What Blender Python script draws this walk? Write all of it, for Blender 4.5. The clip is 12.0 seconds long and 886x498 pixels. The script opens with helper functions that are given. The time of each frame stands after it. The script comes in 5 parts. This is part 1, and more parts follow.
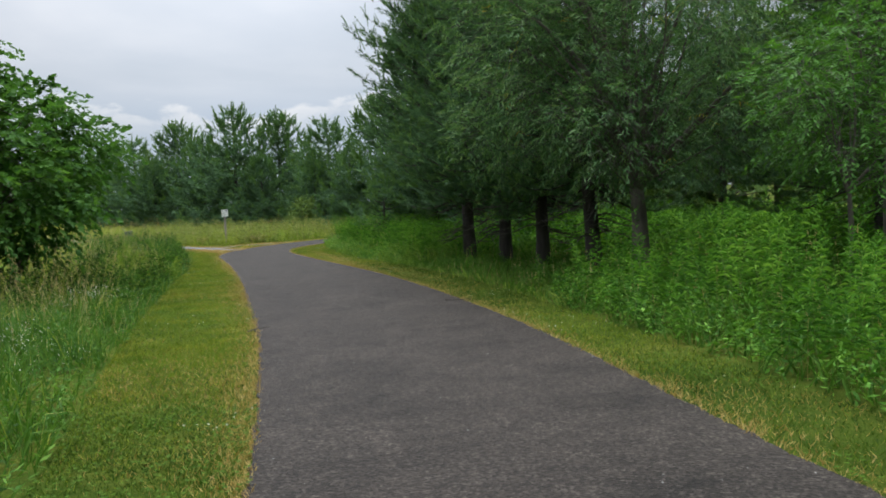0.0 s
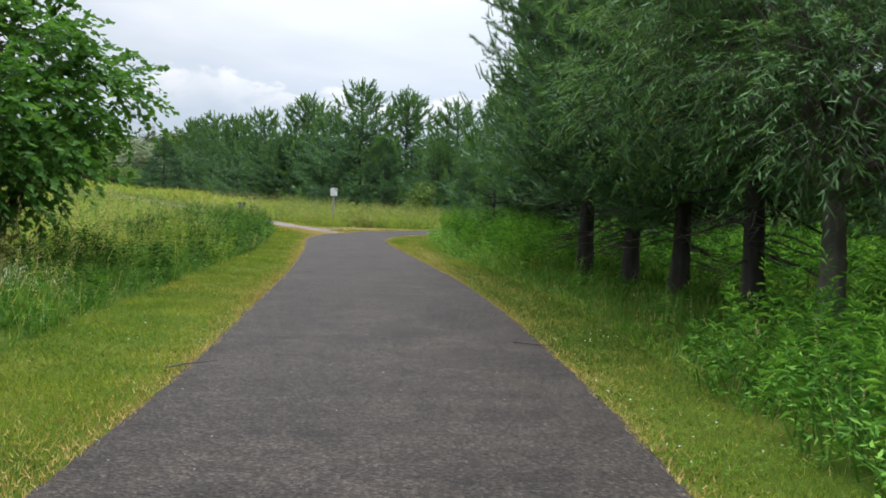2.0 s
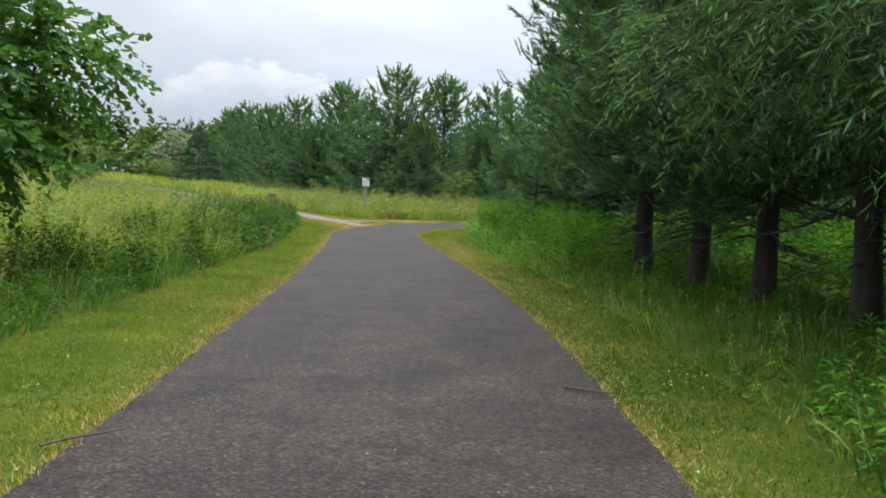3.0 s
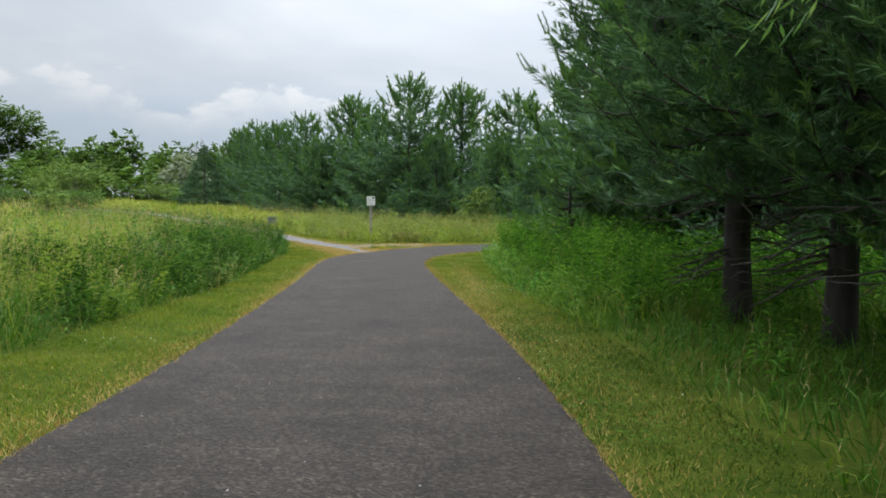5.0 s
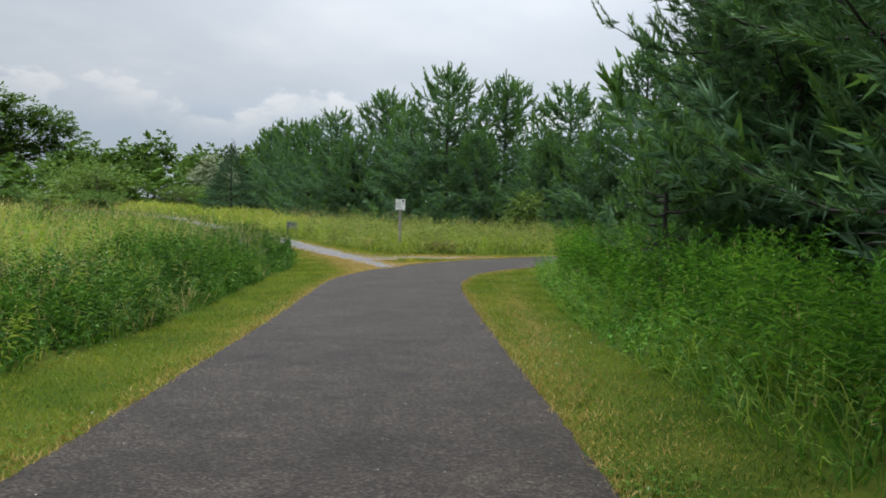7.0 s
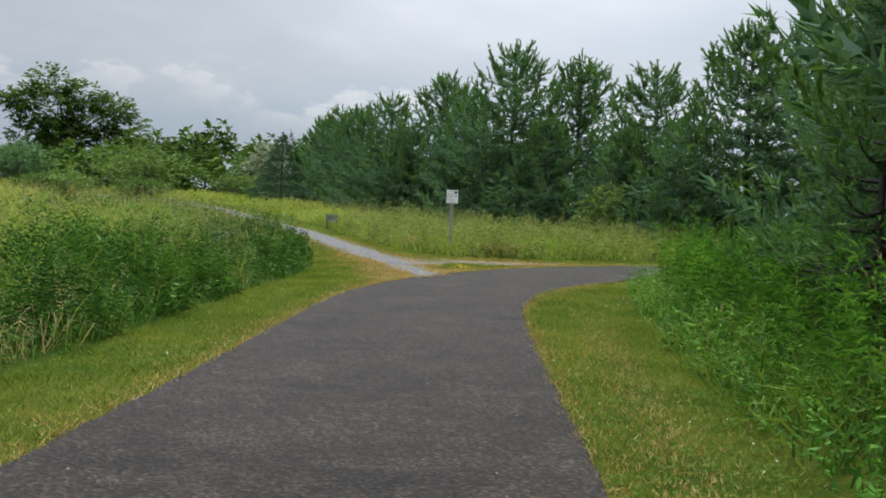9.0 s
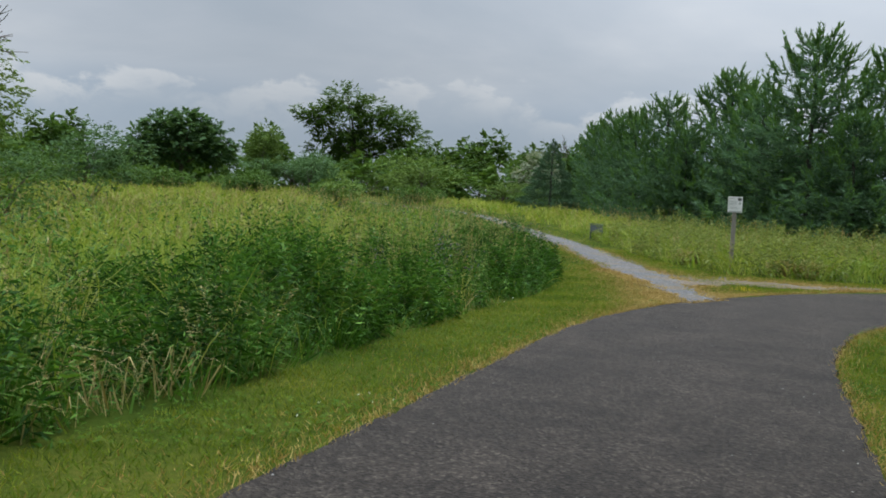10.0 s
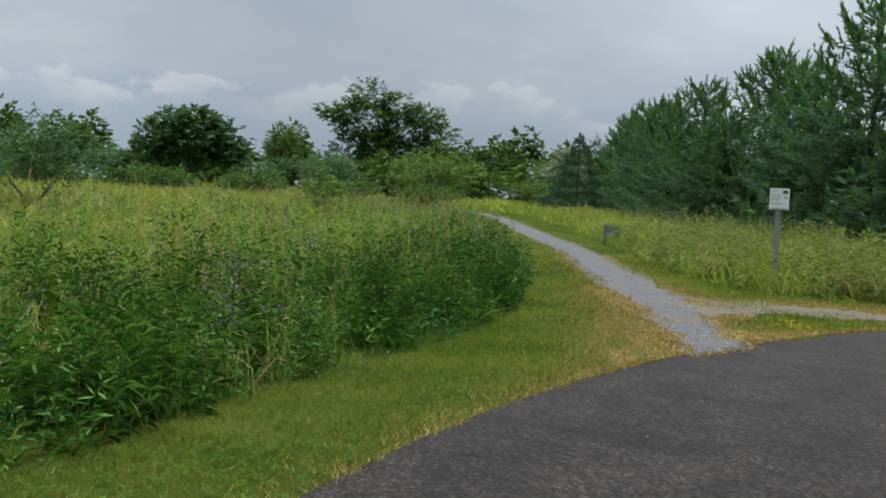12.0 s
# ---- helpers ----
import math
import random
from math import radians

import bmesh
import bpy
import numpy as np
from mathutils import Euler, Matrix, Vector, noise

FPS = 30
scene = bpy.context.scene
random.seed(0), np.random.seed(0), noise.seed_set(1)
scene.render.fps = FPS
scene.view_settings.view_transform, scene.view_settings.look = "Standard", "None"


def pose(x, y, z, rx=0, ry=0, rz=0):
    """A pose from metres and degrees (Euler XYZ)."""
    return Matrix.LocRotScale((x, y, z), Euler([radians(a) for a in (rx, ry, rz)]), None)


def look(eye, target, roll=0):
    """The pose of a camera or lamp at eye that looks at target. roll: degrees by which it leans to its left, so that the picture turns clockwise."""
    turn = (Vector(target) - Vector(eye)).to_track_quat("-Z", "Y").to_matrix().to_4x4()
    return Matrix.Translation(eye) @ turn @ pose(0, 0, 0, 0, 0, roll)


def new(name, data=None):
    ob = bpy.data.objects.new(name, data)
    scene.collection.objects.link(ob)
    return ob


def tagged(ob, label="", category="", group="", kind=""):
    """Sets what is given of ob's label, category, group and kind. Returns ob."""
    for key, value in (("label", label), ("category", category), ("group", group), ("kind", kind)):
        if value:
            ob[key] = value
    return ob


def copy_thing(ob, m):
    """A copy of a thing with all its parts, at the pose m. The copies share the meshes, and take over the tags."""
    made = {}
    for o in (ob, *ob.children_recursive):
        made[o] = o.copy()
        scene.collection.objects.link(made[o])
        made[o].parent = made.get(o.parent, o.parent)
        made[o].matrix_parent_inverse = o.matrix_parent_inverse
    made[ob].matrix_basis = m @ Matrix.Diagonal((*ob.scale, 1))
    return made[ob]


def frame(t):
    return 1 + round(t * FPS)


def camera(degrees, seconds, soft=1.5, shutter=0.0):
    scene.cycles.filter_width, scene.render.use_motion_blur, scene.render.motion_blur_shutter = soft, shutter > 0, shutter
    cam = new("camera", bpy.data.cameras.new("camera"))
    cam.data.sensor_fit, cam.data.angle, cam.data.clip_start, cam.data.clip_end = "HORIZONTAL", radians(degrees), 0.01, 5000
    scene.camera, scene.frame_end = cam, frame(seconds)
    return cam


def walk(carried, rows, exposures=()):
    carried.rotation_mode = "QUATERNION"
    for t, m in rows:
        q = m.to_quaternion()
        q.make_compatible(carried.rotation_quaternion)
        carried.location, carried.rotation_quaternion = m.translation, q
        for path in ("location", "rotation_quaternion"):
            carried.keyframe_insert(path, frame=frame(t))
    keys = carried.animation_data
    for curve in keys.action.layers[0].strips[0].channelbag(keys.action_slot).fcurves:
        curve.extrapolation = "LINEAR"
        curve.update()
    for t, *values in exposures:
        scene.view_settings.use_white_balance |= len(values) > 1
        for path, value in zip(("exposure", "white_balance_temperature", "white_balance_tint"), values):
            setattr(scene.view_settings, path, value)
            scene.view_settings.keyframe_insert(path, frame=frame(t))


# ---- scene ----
cam = camera(56.7, 12.0, soft=1.8)
PATH = [
    (0, (0.09, -0.099, 1.449), (0.652, 1.817, 1.34), -3.2),
    (0.5, (0.599, 0.794, 1.439), (1.144, 2.716, 1.348), -2.0),
    (1, (1.051, 1.722, 1.408), (1.46, 3.677, 1.307), -1.0),
    (1.5, (1.48, 2.746, 1.385), (1.737, 4.726, 1.28), -0.2),
    (2, (1.853, 3.828, 1.355), (2.091, 5.81, 1.24), 2.2),
    (2.5, (2.111, 4.92, 1.346), (2.317, 6.905, 1.221), 2.6),
    (3, (2.247, 6.016, 1.363), (2.385, 8.006, 1.22), 1.8),
    (3.2, (2.301, 6.474, 1.373), (2.437, 8.463, 1.217), 0.8),
    (4.8, (2.815, 9.991, 1.297), (2.894, 11.987, 1.191), 0.5),
    (5, (2.858, 10.442, 1.296), (2.934, 12.438, 1.2), 0.4),
    (5.5, (2.915, 11.582, 1.3), (2.974, 13.579, 1.218), -0.2),
    (6, (2.937, 12.758, 1.302), (2.978, 14.756, 1.22), -0.4),
    (6.5, (2.947, 13.916, 1.3), (2.941, 15.914, 1.221), 0.3),
    (7, (2.974, 15.114, 1.305), (2.954, 17.112, 1.221), 0.9),
    (7.2, (2.979, 15.596, 1.307), (2.959, 17.594, 1.222), 1.2),
    (8.8, (3.033, 19.363, 1.207), (2.869, 21.354, 1.108), 2.1),
    (9, (3.03, 19.843, 1.206), (2.856, 21.833, 1.114), 2.5),
    (9.5, (3.007, 21.044, 1.21), (2.569, 22.993, 1.104), 2.4),
    (10, (2.893, 22.123, 1.199), (2.08, 23.948, 1.098), 2.9),
    (10.5, (2.817, 23.283, 1.187), (1.913, 25.066, 1.113), 3.3),
    (11, (2.769, 24.476, 1.182), (1.865, 26.258, 1.094), 3.0),
    (11.5, (2.695, 25.675, 1.181), (1.789, 27.456, 1.085), 3.0),
    (12, (2.582, 26.896, 1.198), (1.676, 28.676, 1.096), 2.7),
]
walk(cam, [(t, look(eye, target, roll)) for t, eye, target, roll in PATH], exposures=[(0.0, -0.2, 6500, 10), (0.5, -0.2, 6500, 10), (1.0, -0.02, 6500, 10), (2.5, 0.16, 6500, 11), (5.0, -0.02, 6550, 9), (7.0, -0.16, 6550, 9), (9.0, -0.24, 6500, 9), (9.5, -0.3, 6450, 9),
                 (10.0, -0.5, 6350, 8), (10.5, -0.66, 6300, 8), (11.0, -0.74, 6300, 8), (12.0, -0.54, 6300, 8)])

# ---- world and light ----
def node(nt, kind, **kw):
    n = nt.nodes.new(kind)
    for k, v in kw.items():
        if k in n.inputs:
            n.inputs[k].default_value = v
    return n


def ramp(nt, fac, stops):
    r = nt.nodes.new("ShaderNodeValToRGB")
    e = r.color_ramp.elements
    e[0].position, e[0].color = stops[0][0], (*stops[0][1], 1)
    e[1].position, e[1].color = stops[-1][0], (*stops[-1][1], 1)
    for p, c in stops[1:-1]:
        x = e.new(p)
        x.color = (*c, 1)
    nt.links.new(fac, r.inputs[0])
    return r


def maths(nt, op, a, b=None, c=None, clamp=False):
    n = nt.nodes.new("ShaderNodeMath")
    n.operation, n.use_clamp = op, clamp
    for i, v in enumerate((a, b, c)):
        if v is None:
            continue
        if isinstance(v, (int, float)):
            n.inputs[i].default_value = v
        else:
            nt.links.new(v, n.inputs[i])
    return n.outputs[0]


def mixcol(nt, fac, a, b, how="MIX"):
    n = nt.nodes.new("ShaderNodeMix")
    n.data_type, n.blend_type = "RGBA", how
    for i, v in ((0, fac), (6, a), (7, b)):
        if isinstance(v, (int, float)):
            n.inputs[i].default_value = v
        elif isinstance(v, tuple):
            n.inputs[i].default_value = (*v, 1)
        else:
            nt.links.new(v, n.inputs[i])
    return n.outputs[2]


SUN_AZ, SUN_EL = 8.0, 64.0      # degrees clockwise from +y, and up
world = bpy.data.worlds.new("overcast_sky")
scene.world = world
world.use_nodes = True
wt = world.node_tree
wt.nodes.clear()
sky = wt.nodes.new("ShaderNodeTexSky")
sky.sky_type, sky.sun_disc = "NISHITA", False
sky.sun_elevation, sky.sun_rotation = radians(SUN_EL), radians(SUN_AZ)
tc = wt.nodes.new("ShaderNodeTexCoord")
sep = wt.nodes.new("ShaderNodeSeparateXYZ")
wt.links.new(tc.outputs["Generated"], sep.inputs[0])
up = maths(wt, "MAXIMUM", sep.outputs[2], 0.0)
den = maths(wt, "ADD", up, 0.16)
comb = wt.nodes.new("ShaderNodeCombineXYZ")
wt.links.new(maths(wt, "DIVIDE", sep.outputs[0], den), comb.inputs[0])
wt.links.new(maths(wt, "DIVIDE", sep.outputs[1], den), comb.inputs[1])
big = node(wt, "ShaderNodeTexNoise", Scale=0.75, Detail=6.0, Roughness=0.52, Distortion=0.25)
wt.links.new(comb.outputs[0], big.inputs["Vector"])
comb2 = wt.nodes.new("ShaderNodeCombineXYZ")
wt.links.new(sep.outputs[0], comb2.inputs[0])
wt.links.new(sep.outputs[1], comb2.inputs[1])
wt.links.new(maths(wt, "MULTIPLY", sep.outputs[2], 1.9), comb2.inputs[2])
puffs = node(wt, "ShaderNodeTexNoise", Scale=15.0, Detail=7.0, Roughness=0.55, Distortion=0.3)
wt.links.new(comb2.outputs[0], puffs.inputs["Vector"])
swell = node(wt, "ShaderNodeTexNoise", Scale=4.2, Detail=3.0, Roughness=0.5)
wt.links.new(tc.outputs["Generated"], swell.inputs["Vector"])


def fade(value, lo, hi):
    n = wt.nodes.new("ShaderNodeMapRange")
    n.interpolation_type = "SMOOTHSTEP"
    n.inputs[1].default_value, n.inputs[2].default_value = lo, hi
    wt.links.new(value, n.inputs[0])
    return n.outputs[0]


# blue-grey haze low down, a bank of cumulus with lumpy white tops over it, stratus above
top = maths(wt, "ADD", maths(wt, "MULTIPLY", maths(wt, "SUBTRACT", swell.outputs[0], 0.5), 0.17), maths(wt, "MULTIPLY", maths(wt, "SUBTRACT", puffs.outputs[0], 0.5), 0.10))
depth = maths(wt, "SUBTRACT", maths(wt, "ADD", top, 0.135), sep.outputs[2])
crest = maths(wt, "MULTIPLY", fade(depth, 0.0, 0.012), fade(depth, 0.055, 0.008))
crest = maths(wt, "MULTIPLY", crest, maths(wt, "ADD", 0.12, maths(wt, "MULTIPLY", fade(puffs.outputs[0], 0.40, 0.62), 0.88)))
stratus = ramp(wt, big.outputs[0], [(0.34, (0.455, 0.505, 0.57)), (0.48, (0.52, 0.56, 0.62)), (0.58, (0.585, 0.615, 0.665)), (0.70, (0.69, 0.71, 0.74))])
low = mixcol(wt, fade(sep.outputs[2], 0.17, 0.085), stratus.outputs[0], (0.40, 0.475, 0.58))
body = mixcol(wt, maths(wt, "MULTIPLY", fade(depth, 0.0, 0.012), 0.45), low, (0.45, 0.51, 0.59))
cloud = mixcol(wt, crest, body, (0.67, 0.69, 0.725))
# overcast: the zenith is brighter than the horizon, and the cloud before the sun is brightest
sund = Vector((math.sin(radians(SUN_AZ)) * math.cos(radians(SUN_EL)), math.cos(radians(SUN_AZ)) * math.cos(radians(SUN_EL)), math.sin(radians(SUN_EL))))
dot = wt.nodes.new("ShaderNodeVectorMath")
dot.operation = "DOT_PRODUCT"
wt.links.new(tc.outputs["Generated"], dot.inputs[0])
dot.inputs[1].default_value = (math.sin(radians(6)) * 0.87, math.cos(radians(6)) * 0.87, 0.5)     # brightest cloud, below the sun
near = maths(wt, "POWER", maths(wt, "MAXIMUM", dot.outputs["Value"], 0.0), 7.0)
side = wt.nodes.new("ShaderNodeVectorMath")
side.operation = "DOT_PRODUCT"
wt.links.new(tc.outputs["Generated"], side.inputs[0])
side.inputs[1].default_value = (math.sin(radians(-70)) * 0.98, math.cos(radians(-70)) * 0.98, 0.2)     # thinner cloud to the west
thin_cloud = maths(wt, "MULTIPLY", maths(wt, "POWER", maths(wt, "MAXIMUM", side.outputs["Value"], 0.0), 4.0), 0.72)
gain = maths(wt, "ADD", maths(wt, "ADD", maths(wt, "ADD", 0.67, thin_cloud), maths(wt, "ADD", maths(wt, "MULTIPLY", up, 0.35), maths(wt, "MULTIPLY", maths(wt, "POWER", up, 4.0), 13.0))), maths(wt, "MULTIPLY", near, 1.25))
lit = wt.nodes.new("ShaderNodeVectorMath")
lit.operation = "SCALE"
wt.links.new(cloud, lit.inputs[0])
wt.links.new(gain, lit.inputs["Scale"])
bg1 = node(wt, "ShaderNodeBackground", Strength=0.10)
wt.links.new(sky.outputs[0], bg1.inputs[0])
bg2 = node(wt, "ShaderNodeBackground", Strength=1.0)
wt.links.new(lit.outputs[0], bg2.inputs[0])
mixs = node(wt, "ShaderNodeMixShader", Fac=0.9)
wt.links.new(bg1.outputs[0], mixs.inputs[1])
wt.links.new(bg2.outputs[0], mixs.inputs[2])
wout = wt.nodes.new("ShaderNodeOutputWorld")
wt.links.new(mixs.outputs[0], wout.inputs[0])

sun = new("sun", bpy.data.lights.new("sun", "SUN"))
sun.data.energy, sun.data.angle, sun.data.color = 1.5, radians(28), (1.0, 0.96, 0.9)
sun.matrix_world = look(sund * 60, (0, 0, 0))


# ---- materials ----
def material(name):
    m = bpy.data.materials.new(name)
    m.use_nodes = True
    nt = m.node_tree
    return m, nt, nt.nodes["Principled BSDF"], nt.nodes["Material Output"]


def leaf_mat(name, dark, mid, light, rough=0.55, through_leaf=0.3, patch=0.25, patch_scale=0.6, glow=(1.15, 1.1, 0.6), gloss=0.12):
    """Leaves or blades: tone varies from piece to piece and in drifts."""
    m, nt, bsdf, out = material(name)
    g = nt.nodes.new("ShaderNodeNewGeometry")
    oi = nt.nodes.new("ShaderNodeObjectInfo")
    nz = node(nt, "ShaderNodeTexNoise", Scale=patch_scale, Detail=3.0)
    nt.links.new(g.outputs["Position"], nz.inputs["Vector"])
    f = maths(nt, "ADD", maths(nt, "MULTIPLY", g.outputs["Random Per Island"], 0.75), maths(nt, "MULTIPLY", maths(nt, "SUBTRACT", nz.outputs[0], 0.5), patch * 4))
    f = maths(nt, "ADD", f, maths(nt, "MULTIPLY", maths(nt, "SUBTRACT", oi.outputs["Random"], 0.5), 0.2), clamp=True)
    r = ramp(nt, f, [(0.0, dark), (0.45, mid), (1.0, light)])
    nt.links.new(r.outputs[0], bsdf.inputs["Base Color"])
    bsdf.inputs["Roughness"].default_value = rough
    bsdf.inputs["Specular IOR Level"].default_value = gloss
    if through_leaf > 0:
        tr = nt.nodes.new("ShaderNodeBsdfTranslucent")
        nt.links.new(mixcol(nt, 1.0, r.outputs[0], glow, "MULTIPLY"), tr.inputs[0])
        mx = node(nt, "ShaderNodeMixShader", Fac=through_leaf)
        nt.links.new(bsdf.outputs[0], mx.inputs[1])
        nt.links.new(tr.outputs[0], mx.inputs[2])
        nt.links.new(mx.outputs[0], out.inputs[0])
    return m


def bark_mat(name, a, b, scale=9.0):
    m, nt, bsdf, out = material(name)
    t = nt.nodes.new("ShaderNodeTexCoord")
    mp = node(nt, "ShaderNodeMapping")
    mp.inputs["Scale"].default_value = (1, 1, 0.25)
    nt.links.new(t.outputs["Object"], mp.inputs[0])
    n = node(nt, "ShaderNodeTexNoise", Scale=scale, Detail=8.0, Roughness=0.65)
    nt.links.new(mp.outputs[0], n.inputs["Vector"])
    n2 = node(nt, "ShaderNodeTexNoise", Scale=1.3, Detail=2.0)
    nt.links.new(t.outputs["Object"], n2.inputs["Vector"])
    f = maths(nt, "ADD", maths(nt, "MULTIPLY", n.outputs[0], 0.7), maths(nt, "MULTIPLY", n2.outputs[0], 0.3))
    r = ramp(nt, f, [(0.35, a), (0.65, b)])
    nt.links.new(r.outputs[0], bsdf.inputs["Base Color"])
    bsdf.inputs["Roughness"].default_value = 0.9
    bp = node(nt, "ShaderNodeBump", Strength=0.8, Distance=0.02)
    nt.links.new(n.outputs[0], bp.inputs["Height"])
    nt.links.new(bp.outputs[0], bsdf.inputs["Normal"])
    return m


def plain_mat(name, col, rough=0.6, metal=0.0, spread=0.12, scale=14.0, bump=0.0):
    m, nt, bsdf, out = material(name)
    t = nt.nodes.new("ShaderNodeTexCoord")
    n = node(nt, "ShaderNodeTexNoise", Scale=scale, Detail=5.0)
    nt.links.new(t.outputs["Object"], n.inputs["Vector"])
    lo, hi = tuple(c * (1 - spread) for c in col), tuple(min(1, c * (1 + spread)) for c in col)
    r = ramp(nt, n.outputs[0], [(0.3, lo), (0.7, hi)])
    nt.links.new(r.outputs[0], bsdf.inputs["Base Color"])
    bsdf.inputs["Roughness"].default_value, bsdf.inputs["Metallic"].default_value = rough, metal
    if bump:
        bp = node(nt, "ShaderNodeBump", Strength=bump, Distance=0.01)
        nt.links.new(n.outputs[0], bp.inputs["Height"])
        nt.links.new(bp.outputs[0], bsdf.inputs["Normal"])
    return m


def asphalt_mat():
    m, nt, bsdf, out = material("asphalt")
    g = nt.nodes.new("ShaderNodeNewGeometry")
    P = g.outputs["Position"]
    fine = node(nt, "ShaderNodeTexVoronoi", Scale=64.0)
    nt.links.new(P, fine.inputs["Vector"])
    grit = node(nt, "ShaderNodeTexNoise", Scale=55.0, Detail=6.0, Roughness=0.7)
    nt.links.new(P, grit.inputs["Vector"])
    blot = node(nt, "ShaderNodeTexNoise", Scale=1.1, Detail=5.0, Roughness=0.6)
    nt.links.new(P, blot.inputs["Vector"])
    mp = node(nt, "ShaderNodeMapping")
    mp.inputs["Scale"].default_value = (1.0, 1.8, 1.0)
    nt.links.new(P, mp.inputs[0])
    streak = node(nt, "ShaderNodeTexNoise", Scale=2.2, Detail=5.0, Roughness=0.65)
    nt.links.new(mp.outputs[0], streak.inputs["Vector"])
    sepc = nt.nodes.new("ShaderNodeSeparateColor")
    nt.links.new(fine.outputs["Color"], sepc.inputs[0])
    stone = ramp(nt, sepc.outputs[0], [(0.0, (0.0105, 0.0084, 0.0066)), (0.45, (0.0220, 0.0177, 0.0141)), (0.85, (0.0390, 0.0317, 0.0256)), (1.0, (0.068, 0.057, 0.047))])
    tone = maths(nt, "ADD", maths(nt, "MULTIPLY", blot.outputs[0], 1.7), maths(nt, "MULTIPLY", streak.outputs[0], 1.5))
    tone = maths(nt, "MAXIMUM", maths(nt, "SUBTRACT", tone, 0.62), 0.45)
    tone = maths(nt, "MULTIPLY", tone, maths(nt, "ADD", 0.6, maths(nt, "MULTIPLY", grit.outputs[0], 0.8)))
    v = nt.nodes.new("ShaderNodeVectorMath")
    v.operation = "SCALE"
    nt.links.new(stone.outputs[0], v.inputs[0])
    nt.links.new(tone, v.inputs["Scale"])
    nt.links.new(v.outputs[0], bsdf.inputs["Base Color"])
    bsdf.inputs["Roughness"].default_value = 0.72
    bsdf.inputs["Specular IOR Level"].default_value = 0.16
    bp = node(nt, "ShaderNodeBump", Strength=0.7, Distance=0.008)
    h = maths(nt, "ADD", fine.outputs["Distance"], grit.outputs[0])
    nt.links.new(h, bp.inputs["Height"])
    nt.links.new(bp.outputs[0], bsdf.inputs["Normal"])
    return m


def ground_mat():
    m, nt, bsdf, out = material("soil_and_turf")
    g = nt.nodes.new("ShaderNodeNewGeometry")
    P = g.outputs["Position"]
    a = node(nt, "ShaderNodeTexNoise", Scale=0.7, Detail=6.0, Roughness=0.6)
    b = node(nt, "ShaderNodeTexNoise", Scale=24.0, Detail=6.0, Roughness=0.7)
    nt.links.new(P, a.inputs["Vector"])
    nt.links.new(P, b.inputs["Vector"])
    f = maths(nt, "ADD", maths(nt, "MULTIPLY", a.outputs[0], 0.55), maths(nt, "MULTIPLY", b.outputs[0], 0.45))
    r = ramp(nt, f, [(0.3, (0.018, 0.036, 0.005)), (0.46, (0.040, 0.064, 0.008)), (0.58, (0.078, 0.092, 0.014)), (0.70, (0.14, 0.115, 0.032))])
    nt.links.new(r.outputs[0], bsdf.inputs["Base Color"])
    bsdf.inputs["Roughness"].default_value = 0.95
    bsdf.inputs["Specular IOR Level"].default_value = 0.03
    bp = node(nt, "ShaderNodeBump", Strength=0.9, Distance=0.03)
    nt.links.new(b.outputs[0], bp.inputs["Height"])
    nt.links.new(bp.outputs[0], bsdf.inputs["Normal"])
    return m


def gravel_mat(name="crushed_limestone", lo=0.44, hi=0.66):
    m, nt, bsdf, out = material(name)
    g = nt.nodes.new("ShaderNodeNewGeometry")
    P = g.outputs["Position"]
    v = node(nt, "ShaderNodeTexVoronoi", Scale=45.0)
    nt.links.new(P, v.inputs["Vector"])
    n = node(nt, "ShaderNodeTexNoise", Scale=1.6, Detail=5.0)
    nt.links.new(P, n.inputs["Vector"])
    sc = nt.nodes.new("ShaderNodeSeparateColor")
    nt.links.new(v.outputs["Color"], sc.inputs[0])
    r = ramp(nt, sc.outputs[0], [(0.0, (0.05, 0.05, 0.052)), (0.6, (0.088, 0.09, 0.095)), (1.0, (0.15, 0.152, 0.155))])
    c = mixcol(nt, ramp(nt, n.outputs[0], [(lo, (0, 0, 0)), (hi, (0.85, 0.85, 0.85))]).outputs[0], r.outputs[0], (0.13, 0.095, 0.05))
    nt.links.new(c, bsdf.inputs["Base Color"])
    bsdf.inputs["Roughness"].default_value = 0.9
    bp = node(nt, "ShaderNodeBump", Strength=0.8, Distance=0.012)
    nt.links.new(v.outputs["Distance"], bp.inputs["Height"])
    nt.links.new(bp.outputs[0], bsdf.inputs["Normal"])
    return m


M_ASPHALT, M_GROUND, M_GRAVEL = asphalt_mat(), ground_mat(), gravel_mat()
M_TURF = leaf_mat("mown_turf", (0.065, 0.13, 0.012), (0.145, 0.21, 0.02), (0.28, 0.285, 0.045), patch=0.45, patch_scale=1.3, gloss=0.06)
# darker than mown_turf: deep green grass, with tree shade put into the colour
M_TURF_DEEP_SHADE = leaf_mat("deep_and_shaded_turf", (0.016, 0.05, 0.006), (0.04, 0.09, 0.009), (0.09, 0.135, 0.016), patch=0.45, patch_scale=1.6, gloss=0.05)
M_CLOVER = leaf_mat("clover_leaf", (0.045, 0.105, 0.013), (0.075, 0.145, 0.017), (0.11, 0.185, 0.026), patch=0.2, gloss=0.04)
M_DRY = leaf_mat("dry_turf", (0.25, 0.165, 0.055), (0.43, 0.305, 0.11), (0.56, 0.44, 0.19), patch=0.25, through_leaf=0.2)
M_GRASS = leaf_mat("meadow_grass", (0.15, 0.22, 0.025), (0.27, 0.33, 0.06), (0.46, 0.46, 0.16), patch=0.3, patch_scale=0.35, through_leaf=0.45)
